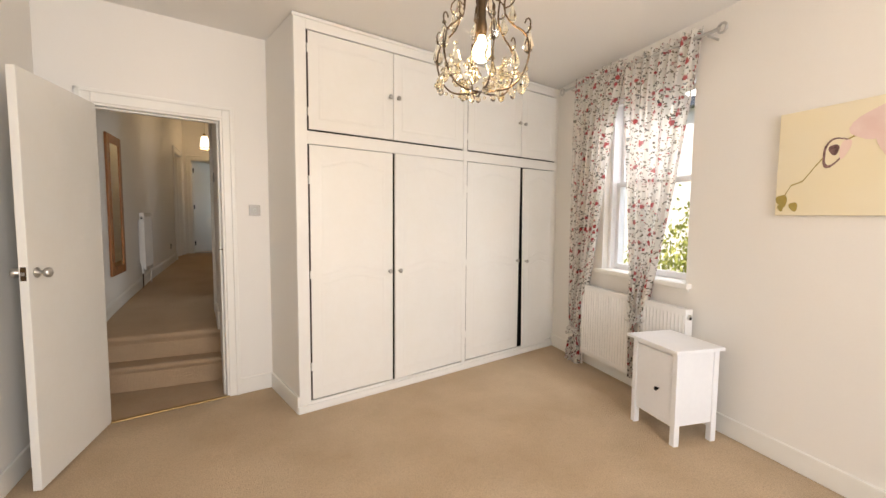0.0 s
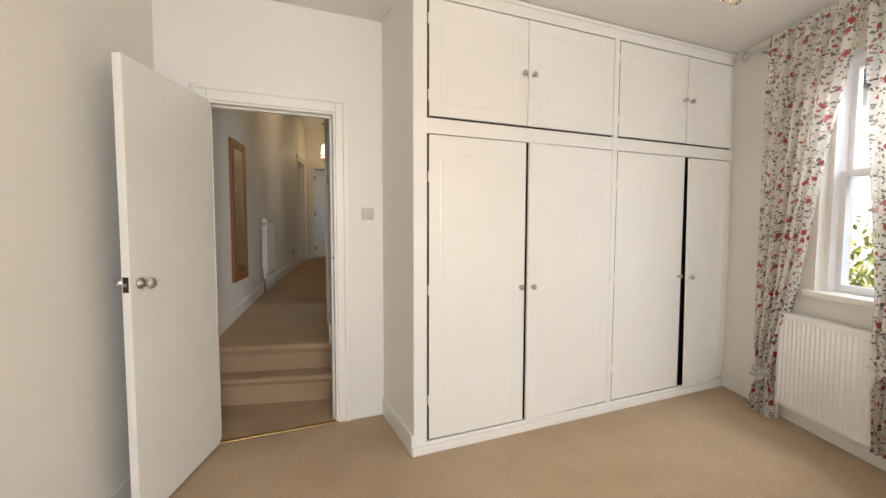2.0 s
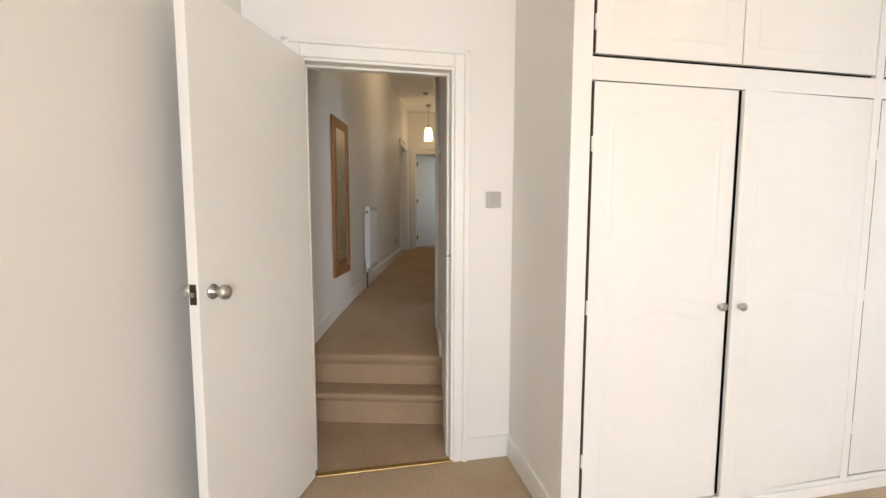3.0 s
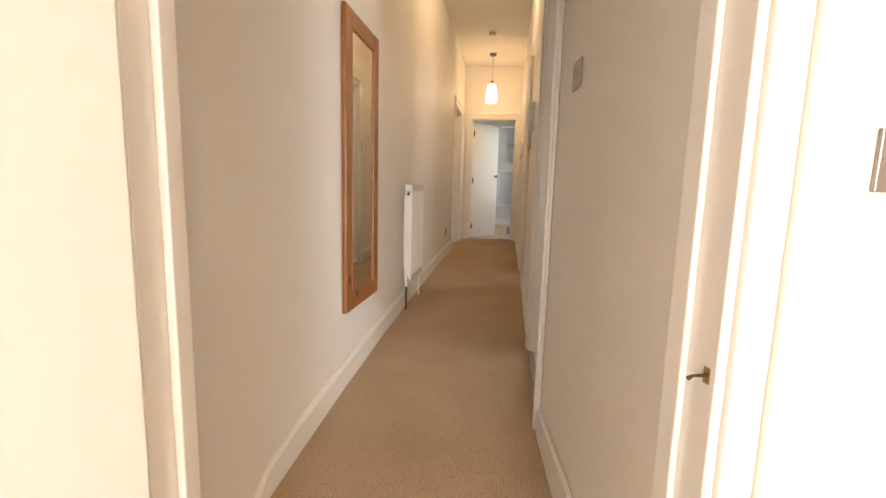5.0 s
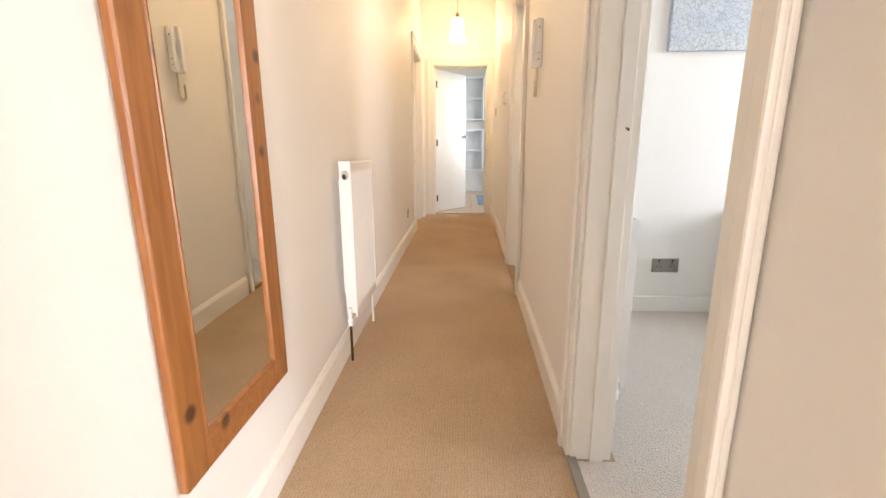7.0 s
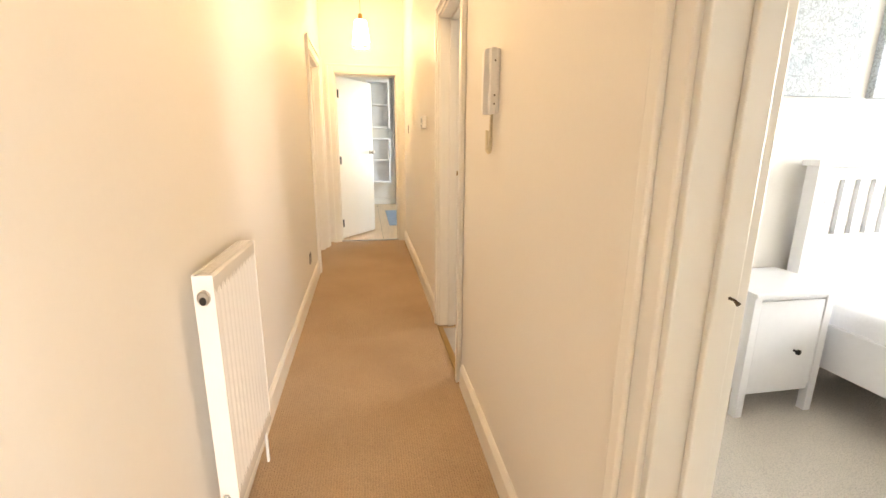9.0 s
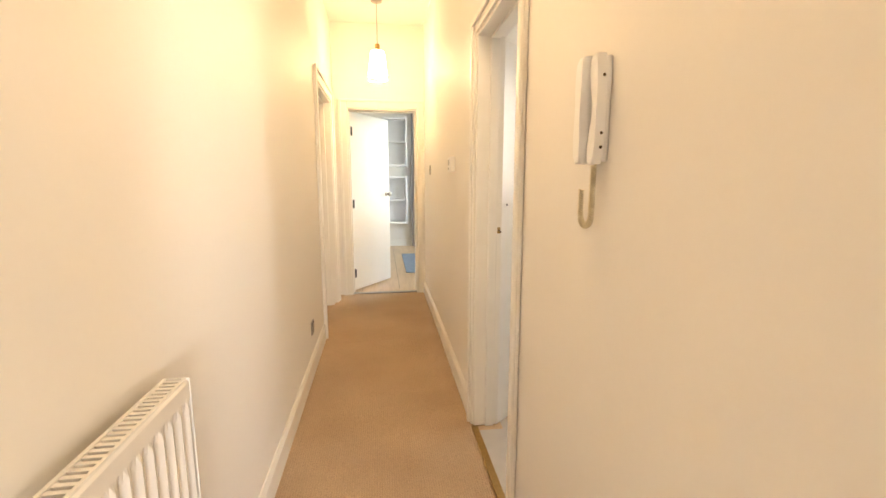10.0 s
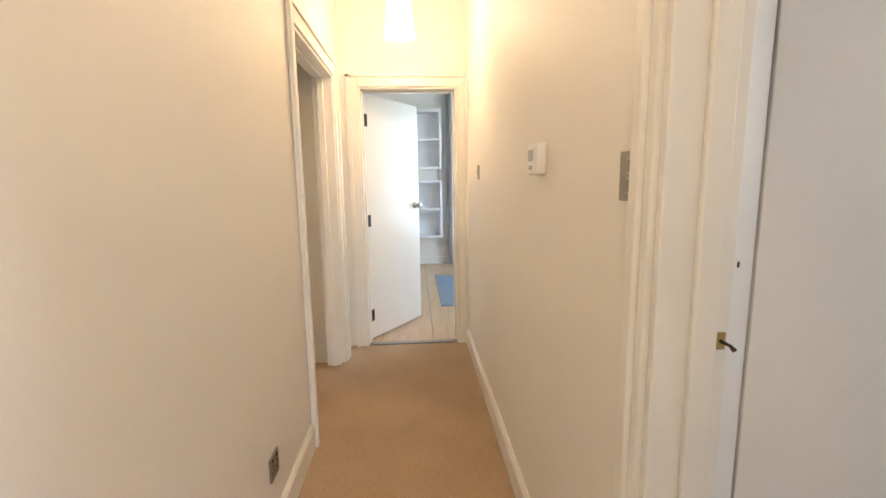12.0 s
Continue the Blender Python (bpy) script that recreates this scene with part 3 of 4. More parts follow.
def cupboard_door(parent, x0, x1, z0, z1, hinge_left, swing, knob_z, tall, sag=0.0):
    """One cupboard door, hinged on a side and standing off by swing degrees."""
    w = x1 - x0
    ob = new("door", mesh("door", boxes((0, -0.02, z0, w, 0, z1), bevel=0.0025), GLOSS))
    ob.parent = parent
    if hinge_left:
        ob.matrix_local = pose(x0, 0.021, 0, 0, 0, -swing)
    else:
        ob.matrix_local = pose(x1, 0.021, z1, 0, sag, swing) @ pose(-w, 0, -z1)
    mg = 0.085
    if tall:
        zm = 0.985
        part("moulding", ridge(bmesh.new(), arc_panel(mg, w - mg, zm + 0.035, z1 - 0.09, 0.05, 0.045, -0.0195), 0.03, 0.002, True), GLOSS, ob)
        part("moulding", ridge(bmesh.new(), arc_panel(mg, w - mg, z0 + 0.09, zm + 0.01, 0.045, 0.0, -0.0195), 0.03, 0.002, True), GLOSS, ob)
    else:
        part("moulding", ridge(bmesh.new(), arc_panel(mg, w - mg, z0 + 0.085, z1 - 0.085, 0.0, 0.0, -0.0195), 0.028, 0.002, True), GLOSS, ob)
    kx = w - 0.035 if hinge_left else 0.035
    bm = lathe(bmesh.new(), [(0.001, 0), (0.009, 0), (0.008, 0.012), (0.017, 0.02), (0.019, 0.028), (0.013, 0.036), (0.001, 0.038)], pose(kx, -0.02, knob_z, 90))
    part("knob", bm, CHROME, ob, "small faceted chrome knob")
    if hinge_left:
        # dark strip on the door edge imitates the shaded gap beside the stile
        part("gap_shade", boxes((-0.0045, -0.019, z0 + 0.004, -0.0005, -0.002, z1 - 0.004)), BARK, ob, "dark strip standing in for shade in the hinge gap")
    hx = -0.004 if hinge_left else w + 0.004
    for z in ((z0 + 0.25, z0 + (z1 - z0) / 2, z1 - 0.25) if tall else (z0 + 0.12, z1 - 0.12)):
        part("hinge", tube(bmesh.new(), [(hx, -0.022, z - 0.03), (hx, -0.022, z + 0.03)], 0.006), GLOSS, ob)
    return ob


def radiator(m, w, h, label, double=True, plug_right=False):
    """Panel radiator; m at its lower corner on the wall, x along the wall, y out of the wall."""
    r = thing("radiator", m, label, "radiator")
    for y0 in ((0.035, 0.085) if double else (0.05,)):
        bm = bmesh.new()
        n = max(8, int(w / 0.034))
        rows = []
        for k in range(n * 4 + 1):
            x = w * k / (n * 4)
            d = (0.0, 0.004, 0.009, 0.004)[k % 4]
            rows.append([bm.verts.new(p) for p in ((x, y0, 0), (x, y0 + 0.012, 0), (x, y0 + 0.012, 0.035), (x, y0 + 0.006 + d, 0.055), (x, y0 + 0.006 + d, h - 0.055), (x, y0 + 0.012, h - 0.035), (x, y0 + 0.012, h - 0.006), (x, y0 + 0.006, h), (x, y0, h))])
        for a, b in zip(rows, rows[1:]):
            for k in range(9):
                bm.faces.new((a[k], a[(k + 1) % 9], b[(k + 1) % 9], b[k]))
        bm.faces.new(rows[0]), bm.faces.new(rows[-1][::-1])
        part("panel", bm, ENAMEL, r)
    if double:
        bm = bmesh.new()
        n = int(w / 0.015)
        for k in range(n):
            x = 0.008 + (w - 0.016) * k / n
            box(bm, x, 0.04, h - 0.012, x + 0.008, 0.086, h + 0.001)
        box(bm, 0, 0.034, h - 0.004, w, 0.042, h + 0.003)
        box(bm, 0, 0.084, h - 0.004, w, 0.092, h + 0.003)
        part("top_grille", bm, ENAMEL, r)
        for x in (-0.002, w - 0.002):
            part("side_cap", boxes((x, 0.033, 0.02, x + 0.004, 0.099, h + 0.002), bevel=0.0015), ENAMEL, r)
    for x in (0.1, w - 0.1):
        part("bracket", boxes((x - 0.015, -0.017, 0.08, x + 0.015, 0.036, h - 0.08)), ENAMEL, r)
    for xx, s in ((-0.02, 1), (w + 0.02, -1)):
        part("pipe", tube(bmesh.new(), [(xx + s * 0.03, 0.06, 0.035), (xx, 0.06, 0.03), (xx, 0.06, -0.02), (xx, 0.06, -0.2)], [0.008, 0.009, 0.008, 0.008]), BRONZE if (xx < 0) != plug_right else ENAMEL, r)
        part("valve", lathe(bmesh.new(), [(0.001, -0.05), (0.014, -0.05), (0.016, -0.02), (0.011, -0.015), (0.012, 0.03), (0.001, 0.032)], pose(xx, 0.06, 0.02), 14), PLASTIC, r)
    bm = lathe(bmesh.new(), [(0.001, 0), (0.020, 0), (0.020, 0.008), (0.016, 0.012), (0.001, 0.013)], pose(w + 0.002, 0.066, h - 0.055, 0, 90) if plug_right else pose(-0.002, 0.066, h - 0.055, 0, -90), 16)
    part("air_plug", bm, CHROME, r, "chrome bleed plug")
    px = w + 0.0145 if plug_right else -0.0145
    part("plug_recess", lathe(bmesh.new(), [(0.001, -0.001), (0.011, -0.001), (0.011, 0.001), (0.001, 0.0012)], pose(px, 0.066, h - 0.061, 0, 90), 14), BLACK, r)
    return r


def bedside(m, label, group, w=0.40):
    """White nightstand: tapered square legs, panelled door with a black knob, overhanging top. x across the front, front at y = 0, y to the back."""
    b = thing("bedside_table", m, label, "nightstand", group)
    d, h = 0.33, 0.63
    part("top", boxes((-0.03, -0.035, h - 0.022, w + 0.03, d + 0.012, h), bevel=0.004), WHITE, b)
    for x in (0, w - 0.04):
        for y in (0, d - 0.04):
            part("leg", boxes((x, y, 0, x + 0.04, y + 0.04, h - 0.022), bevel=0.003), WHITE, b)
    for x in (0.008, w - 0.026):
        part("side_panel", boxes((x, 0.04, 0.13, x + 0.018, d - 0.04, h - 0.022)), WHITE, b)
    part("back_panel", boxes((0.04, d - 0.02, 0.13, w - 0.04, d - 0.008, h - 0.022)), WHITE, b)
    part("base_panel", boxes((0.026, 0.012, 0.13, w - 0.026, d - 0.02, 0.148)), WHITE, b)
    part("bottom_rail", boxes((0.04, 0.01, 0.115, w - 0.04, 0.03, 0.14), bevel=0.002), WHITE, b)
    part("top_rail", boxes((0.04, 0.006, h - 0.05, w - 0.04, 0.03, h - 0.022)), WHITE, b)
    door = part("door", boxes((0.043, 0.004, 0.143, w - 0.043, 0.022, h - 0.054), bevel=0.002), WHITE, b)
    part("knob", lathe(bmesh.new(), [(0.001, 0), (0.006, 0), (0.006, 0.012), (0.013, 0.018), (0.013, 0.026), (0.001, 0.03)], pose(w * 0.62, 0.004, h * 0.52, 90), 14), BLACK, door, "round black knob")
    return b


def plate(name, m, w, h, label, category, material=STEEL, rockers=1, socket=False):
    """A wall plate: x along the wall, front towards -y."""
    p = thing(name, m, label, category)
    part("faceplate", boxes((-w / 2, -0.007, -h / 2, w / 2, 0, h / 2), bevel=0.002), material, p)
    if socket:
        for cx in (-w / 4, w / 4):
            for dx, dz, ww, hh in ((0, 0.012, 0.004, 0.009), (-0.011, -0.008, 0.007, 0.004), (0.011, -0.008, 0.007, 0.004)):
                part("socket_slot", boxes((cx + dx - ww / 2, -0.0085, dz - hh / 2, cx + dx + ww / 2, -0.006, dz + hh / 2)), BLACK, p)
            part("rocker", boxes((cx - 0.005, -0.0095, 0.024, cx + 0.005, -0.006, 0.036), bevel=0.001), BLACK, p)
    else:
        for k in range(rockers):
            z = (k - (rockers - 1) / 2) * 0.035
            part("rocker_frame", boxes((-0.009, -0.008, z - 0.014, 0.009, -0.006, z + 0.014)), GREYP, p)
            part("rocker", boxes((-0.006, -0.011, z - 0.011, 0.006, -0.007, z + 0.011), bevel=0.0015), material, p)
    for x in (-w * 0.4, w * 0.4):
        part("screw", lathe(bmesh.new(), [(0.001, 0), (0.003, 0), (0.003, 0.001), (0.001, 0.0015)], pose(x, -0.007, 0, 90), 8), material, p)
    return p


# ---- bedroom ----
ang = math.degrees(math.atan2(2.818 - 3.575, -1.06 + 0.949))
door_leaf("door_1", pose(-0.955, 3.565, 0, 0, 0, ang), 0.765, 0.012, 2.165, "cream gloss flush door with round steel knobs, open against the wall", 1.145, (0.3, 1.1, 1.95))

WARD = DOORWALL @ pose(0, -0.652, 0)
wardrobe = thing("built_in_wardrobe", WARD, "cream painted built-in wardrobe with arched panel doors, two ajar", "wardrobe")
SX0, SX1 = 1.117, 4.06
edges = [1.217, 1.915, 2.655, 2.70, 3.43, 3.99]
for x0, x1 in ((SX0, 1.203), (2.657, 2.703), (3.992, SX1)):
    part("stile", boxes((x0, 0.0, 0, x1, 0.022, CEILING - 0.005), bevel=0.002), GLOSS, wardrobe)
for x0, x1 in ((1.203, 2.657), (2.698, 3.992)):
    part("rail", boxes((x0, 0.001, 1.957, x1, 0.022, 2.048), bevel=0.002), GLOSS, wardrobe)
    part("rail", boxes((x0, 0.001, 2.745, x1, 0.022, CEILING - 0.005), bevel=0.002), GLOSS, wardrobe)
    part("plinth", boxes((x0, 0.001, 0, x1, 0.022, 0.075), bevel=0.002), GLOSS, wardrobe)
    part("shelf", boxes((x0, 0.055, 1.985, x1, 0.64, 2.01)), GLOSS, wardrobe)
part("base_trim", boxes((SX0 - 0.012, -0.014, 0, SX1, 0.0, 0.055), bevel=0.004), GLOSS, wardrobe)
part("side_panel", boxes((SX0, 0.022, 0, SX0 + 0.03, 0.65, CEILING - 0.005)), PAINT, wardrobe)
part("divider", boxes((2.667, 0.052, 0, 2.69, 0.65, CEILING - 0.005)), DARK, wardrobe)
# black sheet close behind the doors paints the shade seen through their gaps
part("shade_sheet", boxes((SX0 + 0.03, 0.045, 0.0, SX1 - 0.03, 0.05, CEILING - 0.01)), BLACK, wardrobe, "black sheet standing in for the unlit interior")
part("side_skirting", boxes((SX0 - 0.016, 0, 0, SX0, 0.63, 0.13), bevel=0.005), GLOSS, wardrobe)
part("cornice", boxes((SX0 - 0.012, -0.012, CEILING - 0.03, SX1, 0.0, CEILING - 0.006), bevel=0.004), GLOSS, wardrobe)
for i, (x0, x1, left, swing) in enumerate(((edges[0], 1.905, True, 0.2), (1.919, 2.655, False, 1.6), (2.709, 3.424, True, 0.2), (3.432, 3.985, False, 4.0))):
    cupboard_door(wardrobe, x0, x1, 0.085, 1.952, left, swing, 1.0, True, -1.1 if i == 3 else 0.0)
for i, (x0, x1, left) in enumerate(((edges[0], 1.911, True), (1.916, 2.653, False), (2.710, 3.424, True), (3.433, 3.985, False))):
    cupboard_door(wardrobe, x0, x1, 2.061, 2.737, left, 0.15, 2.39, False)

# sash window, in the window wall's frame
win = thing("window_1", RIGHT @ pose(-1.27, 0, 0), "white painted sash window with two panes", "window", kind="structure")
WX, Z0, Z1 = 0.47, 0.97, 2.5
part("window_sill", boxes((-WX - 0.05, -0.1, Z0 - 0.035, WX + 0.05, 0.05, Z0 + 0.002), bevel=0.005), GLOSS, win)
part("apron", boxes((-WX - 0.03, 0.0, Z0 - 0.06, WX + 0.03, 0.012, Z0 - 0.035)), GLOSS, win)
part("window_frame", boxes((-WX - .002, -0.2, Z0, -WX + 0.035, -0.06, Z1), (WX - 0.035, -0.2, Z0, WX + .002, -0.06, Z1), (-WX + .035, -0.2, Z1 - 0.035, WX - .035, -0.06, Z1 + .002)), WHITE, win)
for za, zb, y in ((Z0 + 0.005, 1.77, -0.11), (1.735, Z1 - 0.035, -0.15)):
    a = WX - 0.035
    part("sash", boxes((-a, y - 0.035, za, -a + 0.04, y, zb), (a - 0.04, y - 0.035, za, a, y, zb), (-a + .04, y - 0.035, za, a - .04, y, za + 0.05), (-a + .04, y - 0.035, zb - 0.035, a - .04, y, zb)), WHITE, win)
    g = part("pane", boxes((-a + 0.04, y - 0.02, za + 0.05, a - 0.04, y - 0.016, zb - 0.035)), GLASS, win)
    g.visible_shadow = False

rod = thing("curtain_rod", RIGHT, "brushed steel curtain rod with ring finials", "curtain rod")
part("pole", tube(bmesh.new(), [(-0.22, 0.09, 2.745), (-1.98, 0.09, 2.68)], 0.012, 12), CHROME, rod)
for x, z in ((-0.2, 2.746), (-2.0, 2.679)):
    pts = [(x + 0.03 * math.cos(a * math.pi / 8), 0.09, z + 0.03 * math.sin(a * math.pi / 8)) for a in range(17)]
    part("finial", tube(bmesh.new(), pts, 0.009), CHROME, rod)
for x, z in ((-0.36, 2.74), (-1.9, 2.683)):
    part("bracket", tube(bmesh.new(), [(x, 0, z - 0.03), (x, 0.09, z - 0.018)], 0.008), CHROME, rod)


def curtain(rows, folds, label, seed):
    """A gathered cloth hung in the window wall's frame: rows of (z, u start, u end, depth of folds); cloth narrows to a tied knot."""
    rnd = random.Random(seed)
    cur = thing("curtain", RIGHT, label, "curtain", "floral curtains")
    bm = bmesh.new()
    uv = bm.loops.layers.uv.new("UVMap")
    n, steps = folds * 10, 46
    zs = [r[0] for r in rows][::-1]
    grid = []
    ph = [rnd.uniform(-0.5, 0.5) for _ in range(folds + 2)]
    for j in range(steps + 1):
        z = rows[0][0] + (rows[-1][0] - rows[0][0]) * j / steps
        a, b, d = (float(np.interp(z, zs, [r[k] for r in rows][::-1])) for k in (1, 2, 3))
        line = []
        for i in range(n + 1):
            f = i / n
            wob = ph[int(f * folds)] * (1 - f * folds % 1) + ph[int(f * folds) + 1] * (f * folds % 1)
            q = 2 * math.pi * folds * f + wob + 0.4 * math.sin(z * 3 + f * 9)
            y = 0.09 + d * math.sin(q) + 0.3 * d * math.sin(2.3 * q + z * 2)
            line.append(bm.verts.new((-(a + (b - a) * f + 0.3 * d * math.sin(q * 0.5)), y, z + 0.01 * math.sin(q) * (j == 0))))
        grid.append(line)
    for j in range(steps):
        for i in range(n):
            f = bm.faces.new((grid[j][i], grid[j][i + 1], grid[j + 1][i + 1], grid[j + 1][i]))
            for lp, (ii, jj) in zip(f.loops, ((i, j), (i + 1, j), (i + 1, j + 1), (i, j + 1))):
                lp[uv].uv = (1.1 * ii / n + seed, (rows[0][0] - rows[-1][0]) * jj / steps)
    part("cloth", bm, FLORAL, cur, smooth=True)
    return cur


def cloth_knot(parent, u, z, r):
    """The tied bundle of a knotted curtain."""
    bm = bmesh.new()
    bmesh.ops.create_icosphere(bm, subdivisions=4, radius=1)
    uv = bm.loops.layers.uv.new("UVMap")
    for v in bm.verts:
        k = 1 + 0.22 * math.sin(5 * v.co.x + 7 * v.co.z) + 0.15 * math.sin(11 * v.co.y + 3 * v.co.z)
        v.co = Vector((-u + v.co.x * r * k, 0.09 + v.co.y * r * 0.8 * k, z + v.co.z * r * 0.75 * k))
    for f in bm.faces:
        for lp in f.loops:
            lp[uv].uv = (lp.vert.co.x + lp.vert.co.y, lp.vert.co.z)
    part("knot", bm, FLORAL, parent, smooth=True)


c1 = curtain([(2.79, 0.44, 1.13, 0.018), (2.4, 0.43, 1.03, 0.028), (1.7, 0.42, 0.88, 0.028), (1.0, 0.42, 0.75, 0.028), (0.5, 0.44, 0.61, 0.03), (0.3, 0.47, 0.56, 0.02), (0.26, 0.47, 0.56, 0.02), (0.15, 0.43, 0.6, 0.035), (0.0, 0.42, 0.62, 0.04)], 7, "sheer white curtain with red flowers, knotted near the floor", 3)
cloth_knot(c1, 0.51, 0.29, 0.075)
c2 = curtain([(2.75, 1.13, 1.86, 0.018), (2.4, 1.14, 1.80, 0.028), (1.7, 1.2, 1.68, 0.028), (1.0, 1.27, 1.53, 0.028), (0.75, 1.27, 1.47, 0.03), (0.66, 1.32, 1.42, 0.02), (0.6, 1.32, 1.42, 0.02), (0.5, 1.29, 1.46, 0.035), (0.3, 1.30, 1.43, 0.03), (0.12, 1.31, 1.43, 0.03)], 8, "sheer white curtain with red flowers, knotted above the radiator", 5)
cloth_knot(c2, 1.36, 0.62, 0.075)
radiator(RIGHT @ pose(-1.84, 0, 0.13), 1.2, 0.665, "white ribbed panel radiator below the window")
bs = bedside(pose(2.47, 2.21, 0, 0, 0, -98.5), "white wooden bedside table with a black door knob on the carpet", "bedside tables")

# flower canvas
pic = thing("canvas_picture", RIGHT @ pose(-2.36, 0, 1.47), "cream canvas picture of a pink orchid stem", "picture")
part("canvas", boxes((-0.88, 0.0, 0, 0, 0.03, 0.58), bevel=0.003), CREAM, pic)


def painted(name, pts, material, y=0.0312):
    bm = bmesh.new()
    lo, hi = [bm.verts.new((-x, y - 0.001, z)) for x, z in pts], [bm.verts.new((-x, y, z)) for x, z in pts]
    bm.faces.new(lo), bm.faces.new(hi[::-1])
    for i in range(len(pts)):
        bm.faces.new((lo[i], lo[i - 1], hi[i - 1], hi[i]))
    return part(name, bm, material, pic)


def blob(cx, cz, rx, rz, turn, lobes=0.12):
    out = []
    for k in range(22):
        a = 2 * math.pi * k / 22
        r = 1 + lobes * math.sin(3 * a + turn)
        x, z = rx * r * math.cos(a), rz * r * math.sin(a)
        out.append((cx + x * math.cos(turn) - z * math.sin(turn), cz + x * math.sin(turn) + z * math.cos(turn)))
    return out


stem = [(0.03, 0.08), (0.08, 0.17), (0.14, 0.19), (0.2, 0.27), (0.28, 0.36), (0.36, 0.40), (0.46, 0.42)]
painted("stem", [(x, z + 0.004) for x, z in stem] + [(x, z - 0.004) for x, z in stem[::-1]], OLIVE)
for cx, cz, r in ((0.035, 0.085, 0.03), (0.10, 0.05, 0.022), (0.03, 0.045, 0.016)):
    painted("bud", blob(cx, cz, r, r * 1.2, 0.4), OLIVE, 0.0316)
for cx, cz, rx, rz, a, mt, y in ((0.46, 0.46, 0.12, 0.07, 0.5, PINK, 0.0318), (0.58, 0.42, 0.13, 0.1, -0.3, PINK, 0.0322), (0.52, 0.36, 0.06, 0.09, 0.2, PINK, 0.0326), (0.285, 0.335, 0.052, 0.082, -0.5, PLUM, 0.033), (0.288, 0.338, 0.043, 0.07, -0.5, CREAM, 0.0332), (0.282, 0.345, 0.024, 0.028, 0.2, PLUM, 0.0334), (0.33, 0.345, 0.022, 0.05, -0.3, BLUSH, 0.0336), (0.72, 0.47, 0.17, 0.12, 0.3, BLUSH, 0.0324), (0.60, 0.33, 0.05, 0.10, -0.7, LILAC, 0.0328), (0.74, 0.30, 0.07, 0.11, -0.9, LILAC, 0.033), (0.70, 0.38, 0.022, 0.03, 0.1, PLUM, 0.0338)):
    painted("petal", blob(cx, cz, rx, rz, a), mt, y)

# chandelier
ch = thing("chandelier", pose(0.71, 1.3, 0), "bronze wire chandelier with clear crystal drops and a lit bulb", "chandelier")
part("ceiling_rose", lathe(bmesh.new(), [(0.001, CEILING - 0.035), (0.03, CEILING - 0.035), (0.055, CEILING - 0.01), (0.055, CEILING - 0.001), (0.001, CEILING - 0.0005)]), BRONZE, ch, smooth=True)
part("chain", tube(bmesh.new(), [(0, 0, CEILING - 0.03), (0.004, 0, 2.6), (0, 0, 2.3)], 0.006), BRONZE, ch)
part("lamp_holder", lathe(bmesh.new(), [(0.001, 2.32), (0.014, 2.31), (0.009, 2.25), (0.018, 2.2), (0.013, 2.1), (0.019, 2.07), (0.014, 2.045), (0.001, 2.04)], n=16), BRONZE, ch, smooth=True)
bm = lathe(bmesh.new(), [(0.001, 2.05), (0.010, 2.046), (0.012, 2.032), (0.024, 2.014), (0.030, 1.992), (0.026, 1.972), (0.014, 1.962), (0.001, 1.96)])
bulb_ob = part("bulb", bm, BULB, ch, "glowing pear-shaped bulb", smooth=True)
bulb_ob.visible_shadow = False
drop_bm = lathe(bmesh.new(), [(0.0005, 0.0), (0.004, -0.006), (0.012, -0.03), (0.014, -0.038), (0.009, -0.05), (0.0005, -0.056)], n=6)
DROP = mesh("crystal_drop", drop_bm, CRYSTAL)
bead_bm = bmesh.new()
bmesh.ops.create_icosphere(bead_bm, subdivisions=1, radius=0.0075)
BEAD = mesh("crystal_bead", bead_bm, CRYSTAL)
rnd = random.Random(4)


def hang(data, place, size=1.0):
    ob = new(data.name, data)
    ob.parent = ch
    ob.matrix_local = pose(*place, rnd.uniform(-6, 6), rnd.uniform(-6, 6), rnd.uniform(0, 180)) @ Matrix.Scale(size, 4)


